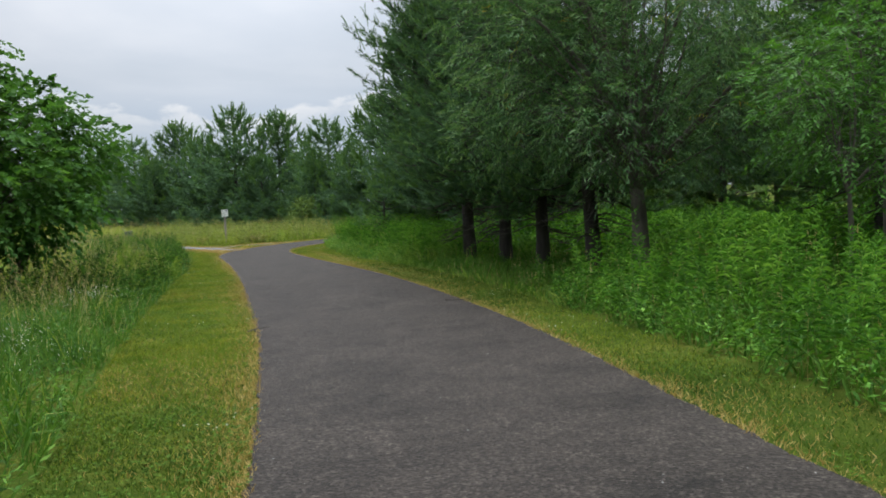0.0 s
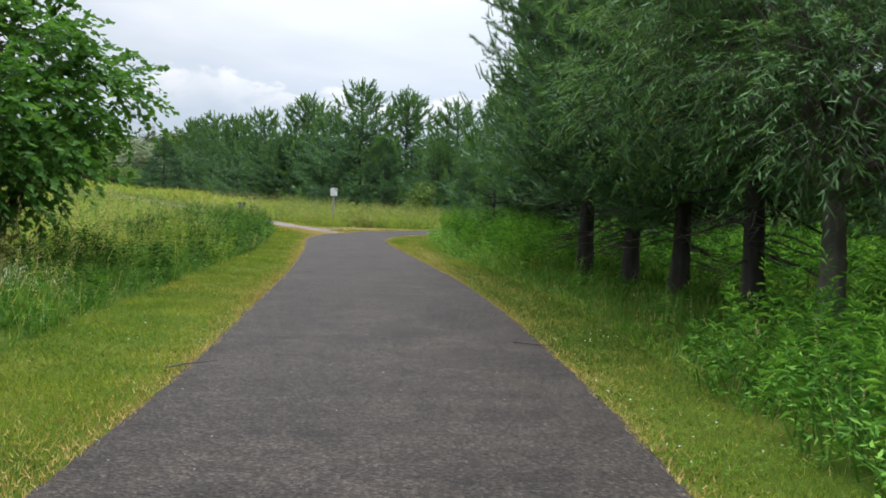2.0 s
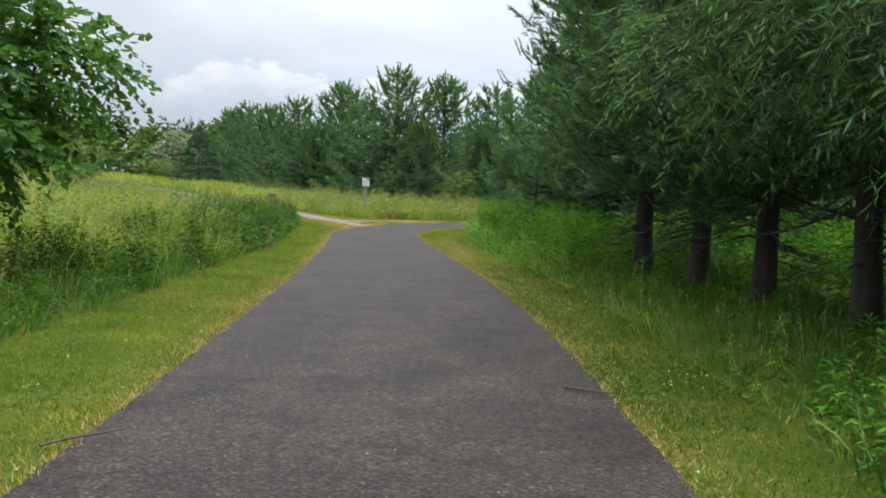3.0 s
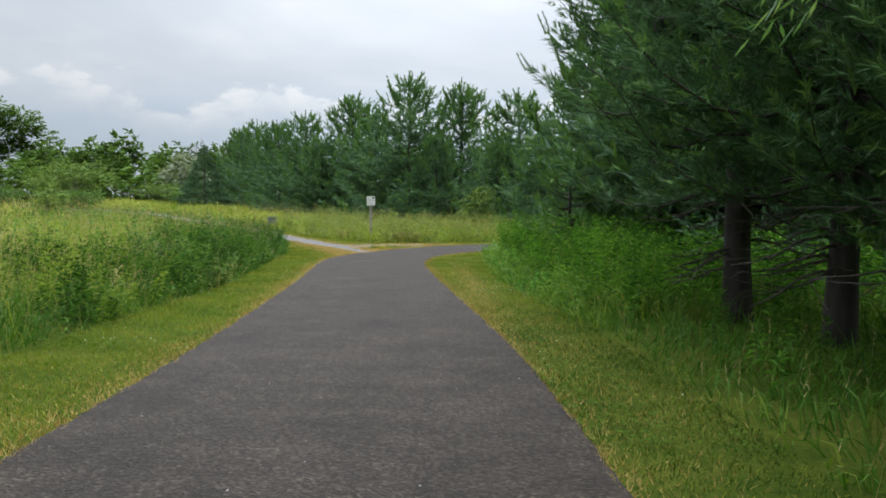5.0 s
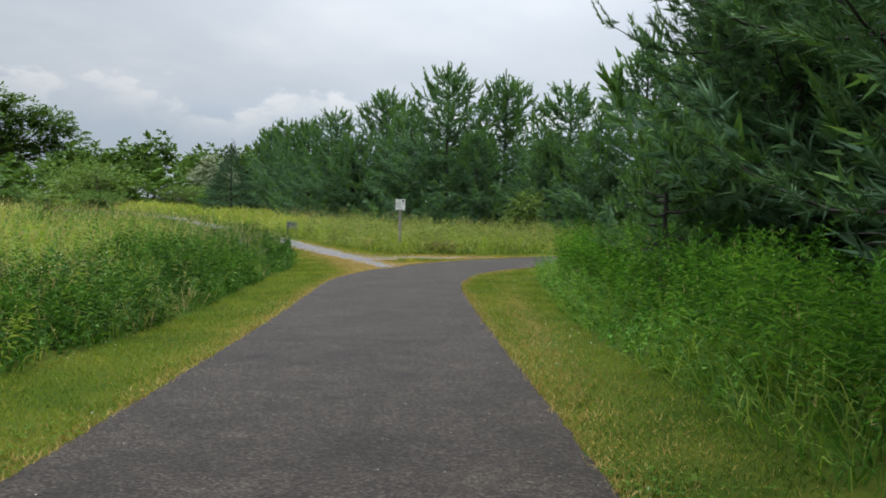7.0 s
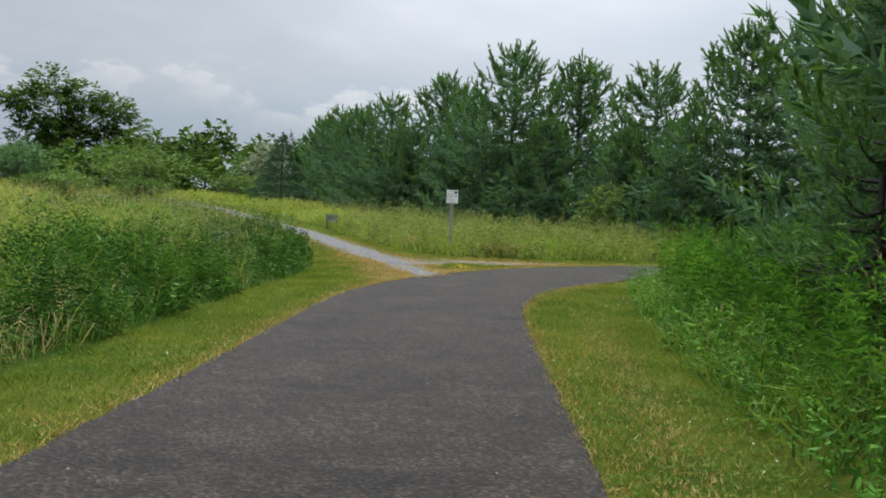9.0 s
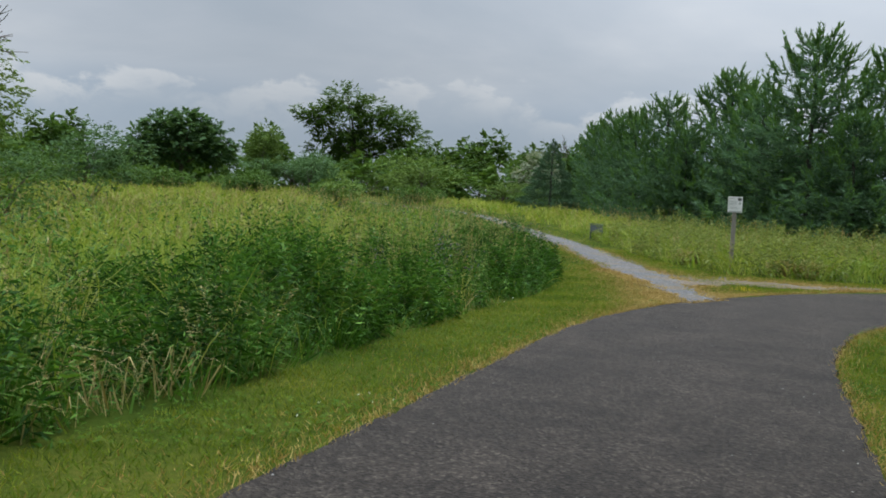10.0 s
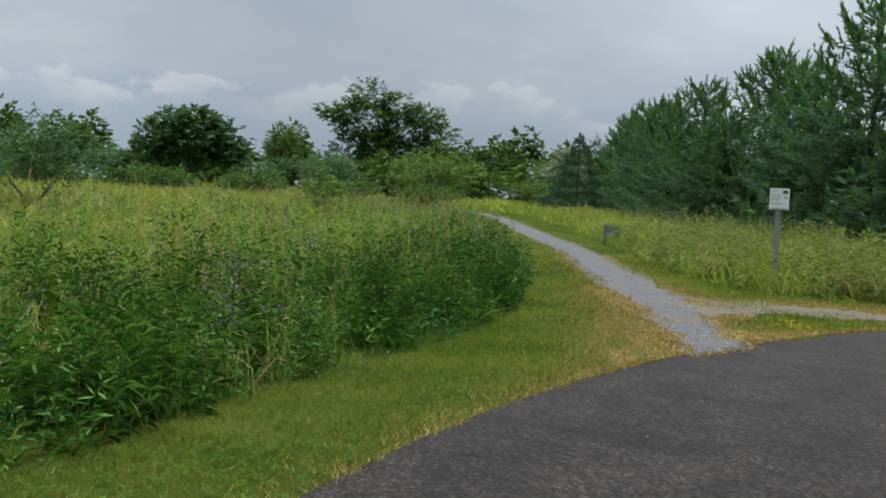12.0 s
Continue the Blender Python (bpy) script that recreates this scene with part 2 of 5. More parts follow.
M_GREEN = leaf_mat("green_meadow_grass", (0.09, 0.165, 0.018), (0.18, 0.275, 0.04), (0.33, 0.40, 0.105), patch=0.3, patch_scale=0.5, through_leaf=0.45)
M_LUSH = leaf_mat("lush_grass", (0.024, 0.08, 0.010), (0.06, 0.15, 0.018), (0.13, 0.24, 0.045), patch=0.3, patch_scale=1.8, through_leaf=0.4)
M_SEED = leaf_mat("grass_seed_head", (0.24, 0.19, 0.07), (0.36, 0.30, 0.13), (0.48, 0.42, 0.22), through_leaf=0.2)
M_FORB = leaf_mat("weed_leaf", (0.028, 0.095, 0.011), (0.095, 0.245, 0.028), (0.24, 0.43, 0.068), patch=0.4, patch_scale=1.7, through_leaf=0.35)
M_FORB_OLIVE = leaf_mat("olive_weed_leaf", (0.016, 0.05, 0.008), (0.052, 0.14, 0.018), (0.15, 0.29, 0.045), patch=0.45, patch_scale=1.5, through_leaf=0.3)
M_FORB_PALE = leaf_mat("pale_weed_leaf", (0.13, 0.17, 0.05), (0.22, 0.27, 0.09), (0.36, 0.40, 0.17), patch=0.2)
M_STEM = plain_mat("green_stem", (0.10, 0.14, 0.03), 0.8)
M_NEEDLE = leaf_mat("pine_needles", (0.032, 0.078, 0.033), (0.07, 0.145, 0.06), (0.13, 0.23, 0.098), rough=0.6, through_leaf=0.22, patch=0.15, glow=(1.1, 1.1, 0.7))
M_NEEDLE_NEW = leaf_mat("young_pine_needles", (0.06, 0.135, 0.04), (0.105, 0.21, 0.058), (0.17, 0.29, 0.085), rough=0.6, through_leaf=0.3, patch=0.15)
# paler, bluer copy of pine_needles: distance haze mixed into the colour
M_NEEDLE_HAZE = leaf_mat("hazy_pine_needles", (0.055, 0.11, 0.06), (0.10, 0.185, 0.10), (0.155, 0.265, 0.14), rough=0.6, through_leaf=0.4, patch=0.15, glow=(1.1, 1.1, 0.8))
M_SPRUCE = leaf_mat("spruce_needles", (0.04, 0.085, 0.044), (0.064, 0.125, 0.062), (0.09, 0.165, 0.08), through_leaf=0.15, patch=0.1)
M_WILLOW = leaf_mat("willow_leaf", (0.05, 0.125, 0.042), (0.11, 0.215, 0.082), (0.25, 0.36, 0.17), rough=0.5, patch=0.15, through_leaf=0.45)
M_YELLOW = leaf_mat("yellowing_leaf", (0.18, 0.17, 0.02), (0.27, 0.25, 0.03), (0.36, 0.32, 0.05), patch=0.1)
M_BROAD = leaf_mat("broad_leaf", (0.035, 0.10, 0.02), (0.065, 0.165, 0.032), (0.115, 0.24, 0.05), rough=0.5, patch=0.15, through_leaf=0.45)
M_FERNY = leaf_mat("compound_leaf", (0.045, 0.13, 0.02), (0.075, 0.195, 0.033), (0.12, 0.27, 0.055), rough=0.5, patch=0.1, through_leaf=0.4)
M_FAR_DARK = leaf_mat("oak_leaf", (0.05, 0.10, 0.042), (0.08, 0.15, 0.062), (0.115, 0.20, 0.085), patch=0.15, gloss=0.04)
M_FAR_MID = leaf_mat("far_leaf", (0.04, 0.085, 0.018), (0.072, 0.135, 0.028), (0.12, 0.195, 0.045), patch=0.15, gloss=0.04)
M_FAR_PALE = leaf_mat("pale_far_leaf", (0.075, 0.125, 0.03), (0.12, 0.19, 0.045), (0.19, 0.27, 0.07), patch=0.15, gloss=0.04)
M_SILVER = leaf_mat("silvery_leaf", (0.14, 0.18, 0.12), (0.21, 0.25, 0.18), (0.30, 0.33, 0.26), patch=0.15)
M_WHITE = leaf_mat("white_petal", (0.55, 0.56, 0.48), (0.68, 0.68, 0.60), (0.8, 0.8, 0.74), through_leaf=0.2, patch=0.05)
M_PURPLE = leaf_mat("purple_petal", (0.10, 0.08, 0.15), (0.16, 0.13, 0.23), (0.24, 0.20, 0.32), through_leaf=0.2, patch=0.05)
M_GOLD = leaf_mat("yellow_petal", (0.55, 0.42, 0.02), (0.65, 0.52, 0.03), (0.75, 0.62, 0.06), through_leaf=0.2, patch=0.05)
M_BARK = bark_mat("pine_bark", (0.016, 0.013, 0.011), (0.058, 0.049, 0.042))
M_BARK_B = bark_mat("grey_bark", (0.05, 0.042, 0.034), (0.14, 0.12, 0.10))
M_TWIG = bark_mat("dead_twig", (0.03, 0.025, 0.021), (0.09, 0.078, 0.066), 20.0)
M_POST = bark_mat("weathered_post", (0.16, 0.145, 0.125), (0.30, 0.28, 0.25), 14.0)
M_PANEL = plain_mat("sign_white", (0.74, 0.75, 0.74), 0.45, spread=0.04)
M_INK = plain_mat("sign_ink", (0.10, 0.11, 0.10), 0.5)
M_INK_GREY = plain_mat("sign_grey", (0.36, 0.38, 0.37), 0.5)
M_BOX = plain_mat("dark_green_paint", (0.035, 0.05, 0.045), 0.5, spread=0.25)
M_BOX_TOP = plain_mat("grey_green_paint", (0.10, 0.13, 0.12), 0.5, spread=0.25)
M_STEEL = plain_mat("galvanised_steel", (0.5, 0.5, 0.5), 0.4, 0.9)
M_STONE = plain_mat("limestone_chip", (0.20, 0.195, 0.185), 0.85, spread=0.3, scale=3.0)

# ---- mesh helpers ----
rng = np.random.default_rng(7)


def mesh_of(name, V, T, mats, idx=None, smooth=False):
    me = bpy.data.meshes.new(name)
    V, T = np.asarray(V, np.float32).reshape(-1, 3), np.asarray(T, np.int32).reshape(-1, 3)
    me.vertices.add(len(V))
    me.vertices.foreach_set("co", V.ravel())
    me.loops.add(T.size)
    me.loops.foreach_set("vertex_index", T.ravel())
    me.polygons.add(len(T))
    me.polygons.foreach_set("loop_start", np.arange(0, T.size, 3, dtype=np.int32))
    if idx is not None:
        me.polygons.foreach_set("material_index", np.asarray(idx, np.int32))
    for m in mats if isinstance(mats, (list, tuple)) else [mats]:
        me.materials.append(m)
    me.update(calc_edges=True)
    me.validate()
    me.polygons.foreach_set("use_smooth", np.full(len(T), smooth))
    return me


def child(name, me, parent, label=""):
    ob = new(name, me)
    ob.parent = parent
    return tagged(ob, label)


def part(name, bm, mat, parent, label=""):
    me = bpy.data.meshes.new(name)
    bm.to_mesh(me)
    bm.free()
    me.materials.append(mat)
    return child(name, me, parent, label)


def join(*parts):
    Vs, Ts, n = [], [], 0
    for V, T in parts:
        if len(V):
            Vs.append(V), Ts.append(T + n)
            n += len(V)
    return np.concatenate(Vs), np.concatenate(Ts)


def unit(v):
    return v / np.maximum(np.linalg.norm(v, axis=-1, keepdims=True), 1e-9)


def side_of(D):
    """Some unit vectors square to D, at random turns."""
    return unit(np.cross(D, unit(rng.normal(size=D.shape))))


def slivers(P, D, L, W):
    """One triangle each: a needle or a short blade from P along D."""
    S = side_of(D) * (np.asarray(W).reshape(-1, 1) / 2)
    V = np.stack([P - S, P + S, P + D * np.asarray(L).reshape(-1, 1)], 1).reshape(-1, 3)
    return V, np.arange(len(V)).reshape(-1, 3)


def bent_blades(P, D, L, W, droop):
    """Blades of three triangles that bend over towards their tips."""
    n = len(P)
    L, W = np.asarray(L).reshape(-1, 1), np.asarray(W).reshape(-1, 1)
    droop = np.asarray(droop).reshape(-1, 1)
    S = side_of(D) * W / 2
    flat = D.copy()
    flat[:, 2] = 0
    flat = unit(flat + rng.normal(0, 0.05, flat.shape) * [1, 1, 0])
    M = P + D * L * 0.55
    E = M + unit(D * (1 - droop) + flat * droop - np.array([0, 0, 0.45]) * droop) * L * 0.5
    V = np.stack([P - S, P + S, M + S * 0.8, M - S * 0.8, E], 1).reshape(-1, 3)
    T = (np.arange(n)[:, None, None] * 5 + np.array([[0, 1, 2], [0, 2, 3], [3, 2, 4]])[None]).reshape(-1, 3)
    return V, T


def leaves(P, D, L, W, flat=0.6, fold=0.18):
    """Leaves of four triangles (two halves, folded on the midrib), pointing along D, more or less facing up."""
    n = len(P)
    L, W = np.asarray(L).reshape(-1, 1), np.asarray(W).reshape(-1, 1)
    S = unit(np.cross(D, np.array([0, 0, 1.0])) + rng.normal(0, 1 - flat, D.shape))
    S = unit(S - D * (S * D).sum(1, keepdims=True))
    N = np.cross(S, D)
    mid, tip = P + D * L * 0.45 + N * W * -fold, P + D * L
    a, b = P + D * L * 0.42 + S * W / 2, P + D * L * 0.42 - S * W / 2
    V = np.stack([P, a, tip, b, mid], 1).reshape(-1, 3)
    T = (np.arange(n)[:, None, None] * 5 + np.array([[0, 1, 4], [1, 2, 4], [2, 3, 4], [3, 0, 4]])[None]).reshape(-1, 3)
    return V, T


def quads_leaf(P, D, L, W, flat=0.5):
    """Leaves of two triangles, for crowns farther off."""
    n = len(P)
    L, W = np.asarray(L).reshape(-1, 1), np.asarray(W).reshape(-1, 1)
    S = unit(np.cross(D, np.array([0, 0, 1.0])) + rng.normal(0, 1 - flat, D.shape))
    V = np.stack([P, P + D * L * 0.45 + S * W / 2, P + D * L, P + D * L * 0.45 - S * W / 2], 1).reshape(-1, 3)
    T = (np.arange(n)[:, None, None] * 4 + np.array([[0, 1, 2], [0, 2, 3]])[None]).reshape(-1, 3)
    return V, T


def tube(points, radii, sides=6):
    pts = np.asarray(points, float)
    k = len(pts)
    tang = unit(np.gradient(pts, axis=0))
    ref = np.array([0.31, 0.95, 0.05])
    u = unit(np.cross(tang, ref))
    w = np.cross(tang, u)
    ang = np.arange(sides) * 2 * np.pi / sides
    ring = np.cos(ang)[None, :, None] * u[:, None] + np.sin(ang)[None, :, None] * w[:, None]
    V = (pts[:, None] + ring * np.asarray(radii, float)[:, None, None]).reshape(-1, 3)
    T = []
    for i in range(k - 1):
        for j in range(sides):
            a, b = i * sides + j, i * sides + (j + 1) % sides
            T += [(a, b, b + sides), (a, b + sides, a + sides)]
    for j in range(1, sides - 1):
        T.append(((k - 1) * sides, (k - 1) * sides + j, (k - 1) * sides + j + 1))
    return V, np.array(T)


def smooth_line(pts, n=8):
    """Catmull-Rom through the points."""
    p = np.asarray(pts, float)
    p = np.vstack([2 * p[0] - p[1], p, 2 * p[-1] - p[-2]])
    out = []
    for i in range(1, len(p) - 2):
        for t in np.linspace(0, 1, n, endpoint=False):
            a, b, c, d = p[i - 1], p[i], p[i + 1], p[i + 2]
            out.append(0.5 * (2 * b + (c - a) * t + (2 * a - 5 * b + 4 * c - d) * t * t + (3 * b - a - 3 * c + d) * t ** 3))
    out.append(p[-2])
    return np.array(out)


def inside(poly, P):
    x, y = P[:, 0], P[:, 1]
    hit = np.zeros(len(P), bool)
    q = np.roll(poly, -1, axis=0)
    for (ax, ay), (bx, by) in zip(poly, q):
        if ay != by:
            hit ^= ((ay > y) != (by > y)) & (x < (bx - ax) * (y - ay) / (by - ay) + ax)
    return hit


def gap_to(line, P):
    """Distance from points to a line of points."""
    best = np.full(len(P), 1e9)
    for a, b in zip(line[:-1], line[1:]):
        d = b - a
        t = np.clip(((P[:, :2] - a) @ d) / max(d @ d, 1e-9), 0, 1)
        best = np.minimum(best, np.hypot(*(P[:, :2] - a - t[:, None] * d).T))
    return best


def drift(P, scale, seed=0.0):
    """Smooth patchiness, about -1 to 1."""
    x, y = P[:, 0] * scale + seed, P[:, 1] * scale + seed * 1.7
    return (np.sin(x * 1.3 + 1.7 * np.sin(y * 0.9)) + np.sin(y * 1.7 + 1.3 * np.sin(x * 1.1 + 2)) + np.sin((x + y) * 0.73 + seed)) / 3


# ---- plan: path edges and the borders of the mown strip ----
PAIRS = [((-3.2, -14), (0.0, -14.5)), ((-1.3, -5), (1.75, -5.5)), ((-0.35, 0), (2.68, -0.4)), ((0.22, 4.3), (3.13, 4.2)), ((0.5, 7.4), (3.5, 7.2)), ((0.68, 10.5), (3.71, 9.8)),
         ((0.76, 14), (3.86, 14)), ((0.85, 18), (3.82, 18)), ((0.84, 22), (3.58, 22)), ((0.79, 25.5), (3.36, 25.5)), ((0.65, 29.4), (3.2, 28.6)),
         ((0.67, 31), (3.17, 30)), ((0.83, 32.3), (3.3, 31.5)), ((1.22, 34.0), (3.62, 32.9)), ((1.7, 35.2), (4.2, 34.2)), ((2.4, 36.7), (5.0, 35.5)), ((3.6, 38.5), (5.7, 36.6)),
         ((5.0, 39.9), (6.8, 38.0)), ((7.2, 41.5), (8.6, 39.2)), ((12, 43.5), (13, 41)), ((28, 47), (28.5, 44.3)), ((60, 52), (60.5, 49))]
EDGE_L, EDGE_R = smooth_line([p[0] for p in PAIRS], 14), smooth_line([p[1] for p in PAIRS], 14)
PATH_AREA = np.vstack([EDGE_L, EDGE_R[::-1]])
GRAVEL_L = smooth_line([(1.355, 34.06), (1.24, 34.3), (0.88, 35.3), (0.2, 36.9), (-1.18, 39.9), (-4.34, 46.6), (-8.6, 54.2), (-15.6, 66), (-27, 74)], 8)
GRAVEL_R = smooth_line([(1.785, 35.0), (1.66, 35.22), (1.34, 36.1), (0.88, 37.6), (-0.35, 40.8), (-3.4, 46.9), (-7.7, 54.5), (-14.9, 66.6), (-26.6, 74.8)], 8)
GRAVEL_AREA = np.vstack([GRAVEL_L, GRAVEL_R[::-1]])
SPUR_L = smooth_line([(-0.1, 39.1), (0.6, 39.45), (1.4, 39.5), (2.2, 39.35), (3.2, 39.6), (4.2, 40.2)], 8)
SPUR_R = smooth_line([(0.95, 36.9), (1.3, 37.5), (1.75, 38.0), (2.45, 38.2), (3.3, 38.75), (4.25, 39.7)], 8)
SPUR_AREA = np.vstack([SPUR_L, SPUR_R[::-1]])
MEADOW_L = smooth_line([(-5, -14), (-2.6, -5), (-1.4, 0), (-0.95, 4.8), (-0.92, 8.5), (-0.86, 12.8), (-0.72, 16), (-0.58, 20), (-0.36, 23), (-0.3, 25), (-0.4, 27), (-0.52, 29.3),
                        (-0.66, 31.5), (-0.64, 33.4), (-1.3, 36.9), (-3.2, 41.8), (-6.0, 47.4), (-10.0, 54.6), (-17, 66.6), (-29, 74.5)], 8)
MEADOW_R = smooth_line([(1.6, -14.5), (3.0, -5.5), (3.8, 0), (4.15, 4.4), (4.45, 7.6), (4.75, 11.5), (4.95, 16), (4.85, 20), (4.6, 23), (4.5, 26), (4.6, 29), (4.8, 32),
                        (5.2, 34.6), (6.3, 36.4), (7.6, 37.7), (9.2, 38.6), (13.5, 40.2), (29, 43.2), (61, 48)], 8)
MEADOW_F = smooth_line([(61, 55), (29, 49.5), (13, 46.2), (7.6, 43.4), (4.4, 41.3), (2.6, 40.5), (0.9, 41.0), (-0.9, 43.8), (-3.3, 48.7), (-5.0, 52.2), (-8.6, 59.3), (-15, 69), (-27, 78)], 8)
AREA_L = np.vstack([MEADOW_L, [(-60, 140), (-140, 140), (-140, -14)]])
AREA_R = np.vstack([MEADOW_R, [(61, -14.5)]])
AREA_F = np.vstack([MEADOW_F, [(-60, 140), (61, 140)]])


def height(P):
    """The lie of the land: flat along the path, then a slow rise across the meadow."""
    P = np.asarray(P, float).reshape(-1, 2)
    u = -0.5 * (P[:, 0] - 1) + 0.85 * (P[:, 1] - 35)
    hill = 0.09 * np.log1p(np.exp(np.clip((u - 3) / 3, -30, 30)))
    hill = np.where(u > 100, 3.0, hill)
    d = np.minimum(gap_to(EDGE_L[::4], P), gap_to(EDGE_R[::4], P))
    return hill + np.clip((d - 1.2) / 6, 0, 1) * 0.06 * drift(P, 0.25, 3.0) - np.clip(d, 0, 0.6) * 0.02


# one sheet of ground out to the horizon
steps = np.concatenate([[-1500, -900, -500, -250, -160, -120, -100, -85, -72, -62, -54, -48], np.arange(-44, 44.1, 1.0), [52, 70, 120, 250, 500, 900, 1500]])
gx, gy = np.meshgrid(steps, np.concatenate([[-1500, -900, -400, -150, -60], np.arange(-30, 120.1, 1.0), [150, 200, 300, 500, 900, 1600]]))
gp = np.stack([gx.ravel(), gy.ravel()], 1)
gz = height(gp)
nx, ny = gx.shape[1], gx.shape[0]
ii, jj = np.meshgrid(np.arange(ny - 1), np.arange(nx - 1), indexing="ij")
q0 = (ii * nx + jj).ravel()
GT = np.concatenate([np.stack([q0, q0 + 1, q0 + nx + 1], 1), np.stack([q0, q0 + nx + 1, q0 + nx], 1)])
tagged(new("ground", mesh_of("ground", np.column_stack([gp, gz]), GT, M_GROUND, smooth=True)), "grassy ground of an open meadow with bare soil showing", "ground", kind="structure")


def ribbon(name, left, right, lift, mat, label, category, rough_edge=0.03, across=6):
    """A paved strip with thickness, frayed along both edges."""
    n = len(left)
    fr = np.linspace(0, 1, across + 1)
    jl = drift(left, 5.0, 1.0) * rough_edge * 0.6 + rng.normal(0, rough_edge * 0.4, n)
    jr = drift(right, 5.0, 9.0) * rough_edge * 0.6 + rng.normal(0, rough_edge * 0.4, n)
    across_dir = unit(right - left)
    a, b = left + across_dir * jl[:, None], right + across_dir * jr[:, None]
    top = a[:, None] * (1 - fr)[None, :, None] + b[:, None] * fr[None, :, None]
    z = lift + 0.012 * np.sin(np.pi * fr)[None, :] + height((a + b) / 2)[:, None]
    V = np.concatenate([top, z[..., None]], 2)
    low = lambda e: np.concatenate([e, height((a + b) / 2)[:, None] - 0.06], 1)[:, None]
    V = np.concatenate([low(a - across_dir * 0.02), V, low(b + across_dir * 0.02)], 1)
    w = across + 3
    T = []
    for i in range(n - 1):
        for j in range(w - 1):
            q = i * w + j
            T += [(q, q + 1, q + w + 1), (q, q + w + 1, q + w)]
    return tagged(new(name, mesh_of(name, V.reshape(-1, 3), T, mat)), label, category, kind="structure")


dense = lambda line, n: np.stack([np.interp(np.linspace(0, len(line) - 1, n), np.arange(len(line)), line[:, i]) for i in (0, 1)], 1)
ribbon("path", dense(EDGE_L, 900), dense(EDGE_R, 900), 0.018, M_ASPHALT, "grey asphalt footpath that bends away between mown strips", "path", 0.022)
ribbon("gravel_path", dense(GRAVEL_L, 400), dense(GRAVEL_R, 400), 0.004, M_GRAVEL, "pale crushed-limestone side path branching off the asphalt", "path", 0.12)
ribbon("gravel_path", dense(SPUR_L, 60), dense(SPUR_R, 60), 0.005, gravel_mat("worn_gravel_and_soil", 0.12, 0.42), "worn strip of pale gravel beside the asphalt bend", "path", 0.2)


def on_ground(P, lift=0.0):
    return np.column_stack([P, height(P) + lift])


def scatter(area, box, per_m2):
    x0, y0, x1, y1 = box
    n = int((x1 - x0) * (y1 - y0) * per_m2)
    P = np.column_stack([rng.uniform(x0, x1, n), rng.uniform(y0, y1, n)])
    return P[inside(area, P)] if area is not None else P


def upright(n, lean=0.25):
    return unit(np.column_stack([rng.normal(0, lean, n), rng.normal(0, lean, n), np.ones(n)]))


def stuff(name, V, T, mat, label, category):
    return tagged(new(name, mesh_of(name, V, T, mat)), label, category, kind="stuff")


def clumps(P):
    """Hummocks about a metre across, 0 in the gaps to 1 on top."""
    return np.clip(0.5 + 0.7 * drift(P, 2.3, 17.0) + 0.5 * drift(P, 5.3, 5.0), 0, 1)


# ---- mown strips beside the path ----
def mown_points(box, per_m2):
    P = scatter(None, box, per_m2)
    ragged = 0.16 + 0.14 * drift(P, 4.0, 2.0)
    on_gravel = inside(GRAVEL_AREA, P) & (np.minimum(gap_to(GRAVEL_L, P), gap_to(GRAVEL_R, P)) > ragged) if P[:, 1].max() > 33 else np.zeros(len(P), bool)
    on_spur = inside(SPUR_AREA, P) & (drift(P, 3.0, 7.0) < -0.3) if P[:, 1].max() > 33 else np.zeros(len(P), bool)
    on_path = inside(PATH_AREA, P)
    on_path[on_path] = np.minimum(gap_to(EDGE_L[::3], P[on_path]), gap_to(EDGE_R[::3], P[on_path])) > 0.025 + 0.02 * drift(P[on_path], 7.0, 1.0)
    ok = ~(on_path | on_gravel | on_spur | inside(AREA_L, P) | inside(AREA_R, P) | inside(AREA_F, P))
    P = P[ok]
    return P


P = np.vstack([mown_points((-2.0, 3.5, 1.2, 18), 2000), mown_points((-1.6, 3.5, 0.4, 10), 1600), mown_points((2.6, 2.5, 5.2, 18), 2000), mown_points((-2, 18, 1.2, 34), 2150), mown_points((3.1, 18, 5.4, 34), 2050),
               mown_points((-4, 34, 8.5, 46), 900), mown_points((-1.6, 32, 4.8, 41), 1300), mown_points((-18, 42, 14, 72), 110)])
de = np.minimum(gap_to(EDGE_L[::2], P), gap_to(EDGE_R[::2], P))
dg = np.minimum(gap_to(GRAVEL_L, P), gap_to(GRAVEL_R, P))
corner = 1.0 * np.exp(-((P[:, 0] - 0.85 + 0.25 * (P[:, 1] - 34)) ** 2) / 0.22 - ((P[:, 1] - 34.3) ** 2) / 5.0) + np.exp(-((P[:, 0] - 3.0) ** 2) / 4.0 - ((P[:, 1] - 39.3) ** 2) / 0.7) + 0.75 * np.exp(-((P[:, 0] - 3.95) ** 2) / 0.05 - ((P[:, 1] - 25.0) ** 2) / 22) + 0.35 * np.exp(-((P[:, 0] - 4.35) ** 2) / 0.06 - ((P[:, 1] - 18.0) ** 2) / 14)
on_left = gap_to(GRAVEL_L, P) < gap_to(GRAVEL_R, P)
pd = 0.95 * np.exp(-de / (0.15 + 0.07 * drift(P, 0.8, 44))) + np.where(on_left & (P[:, 1] < 39.5), 1.15, 0.8) * np.exp(-dg / np.where(on_left & (P[:, 1] < 39.5), 0.42, 0.25)) + corner + 0.3 * np.clip(drift(P, 0.9, 5) - 0.1, 0, 1) + 0.02
dry = rng.random(len(P)) < pd
far_f = np.clip((P[:, 1] - 34) / 12, 0, 1)
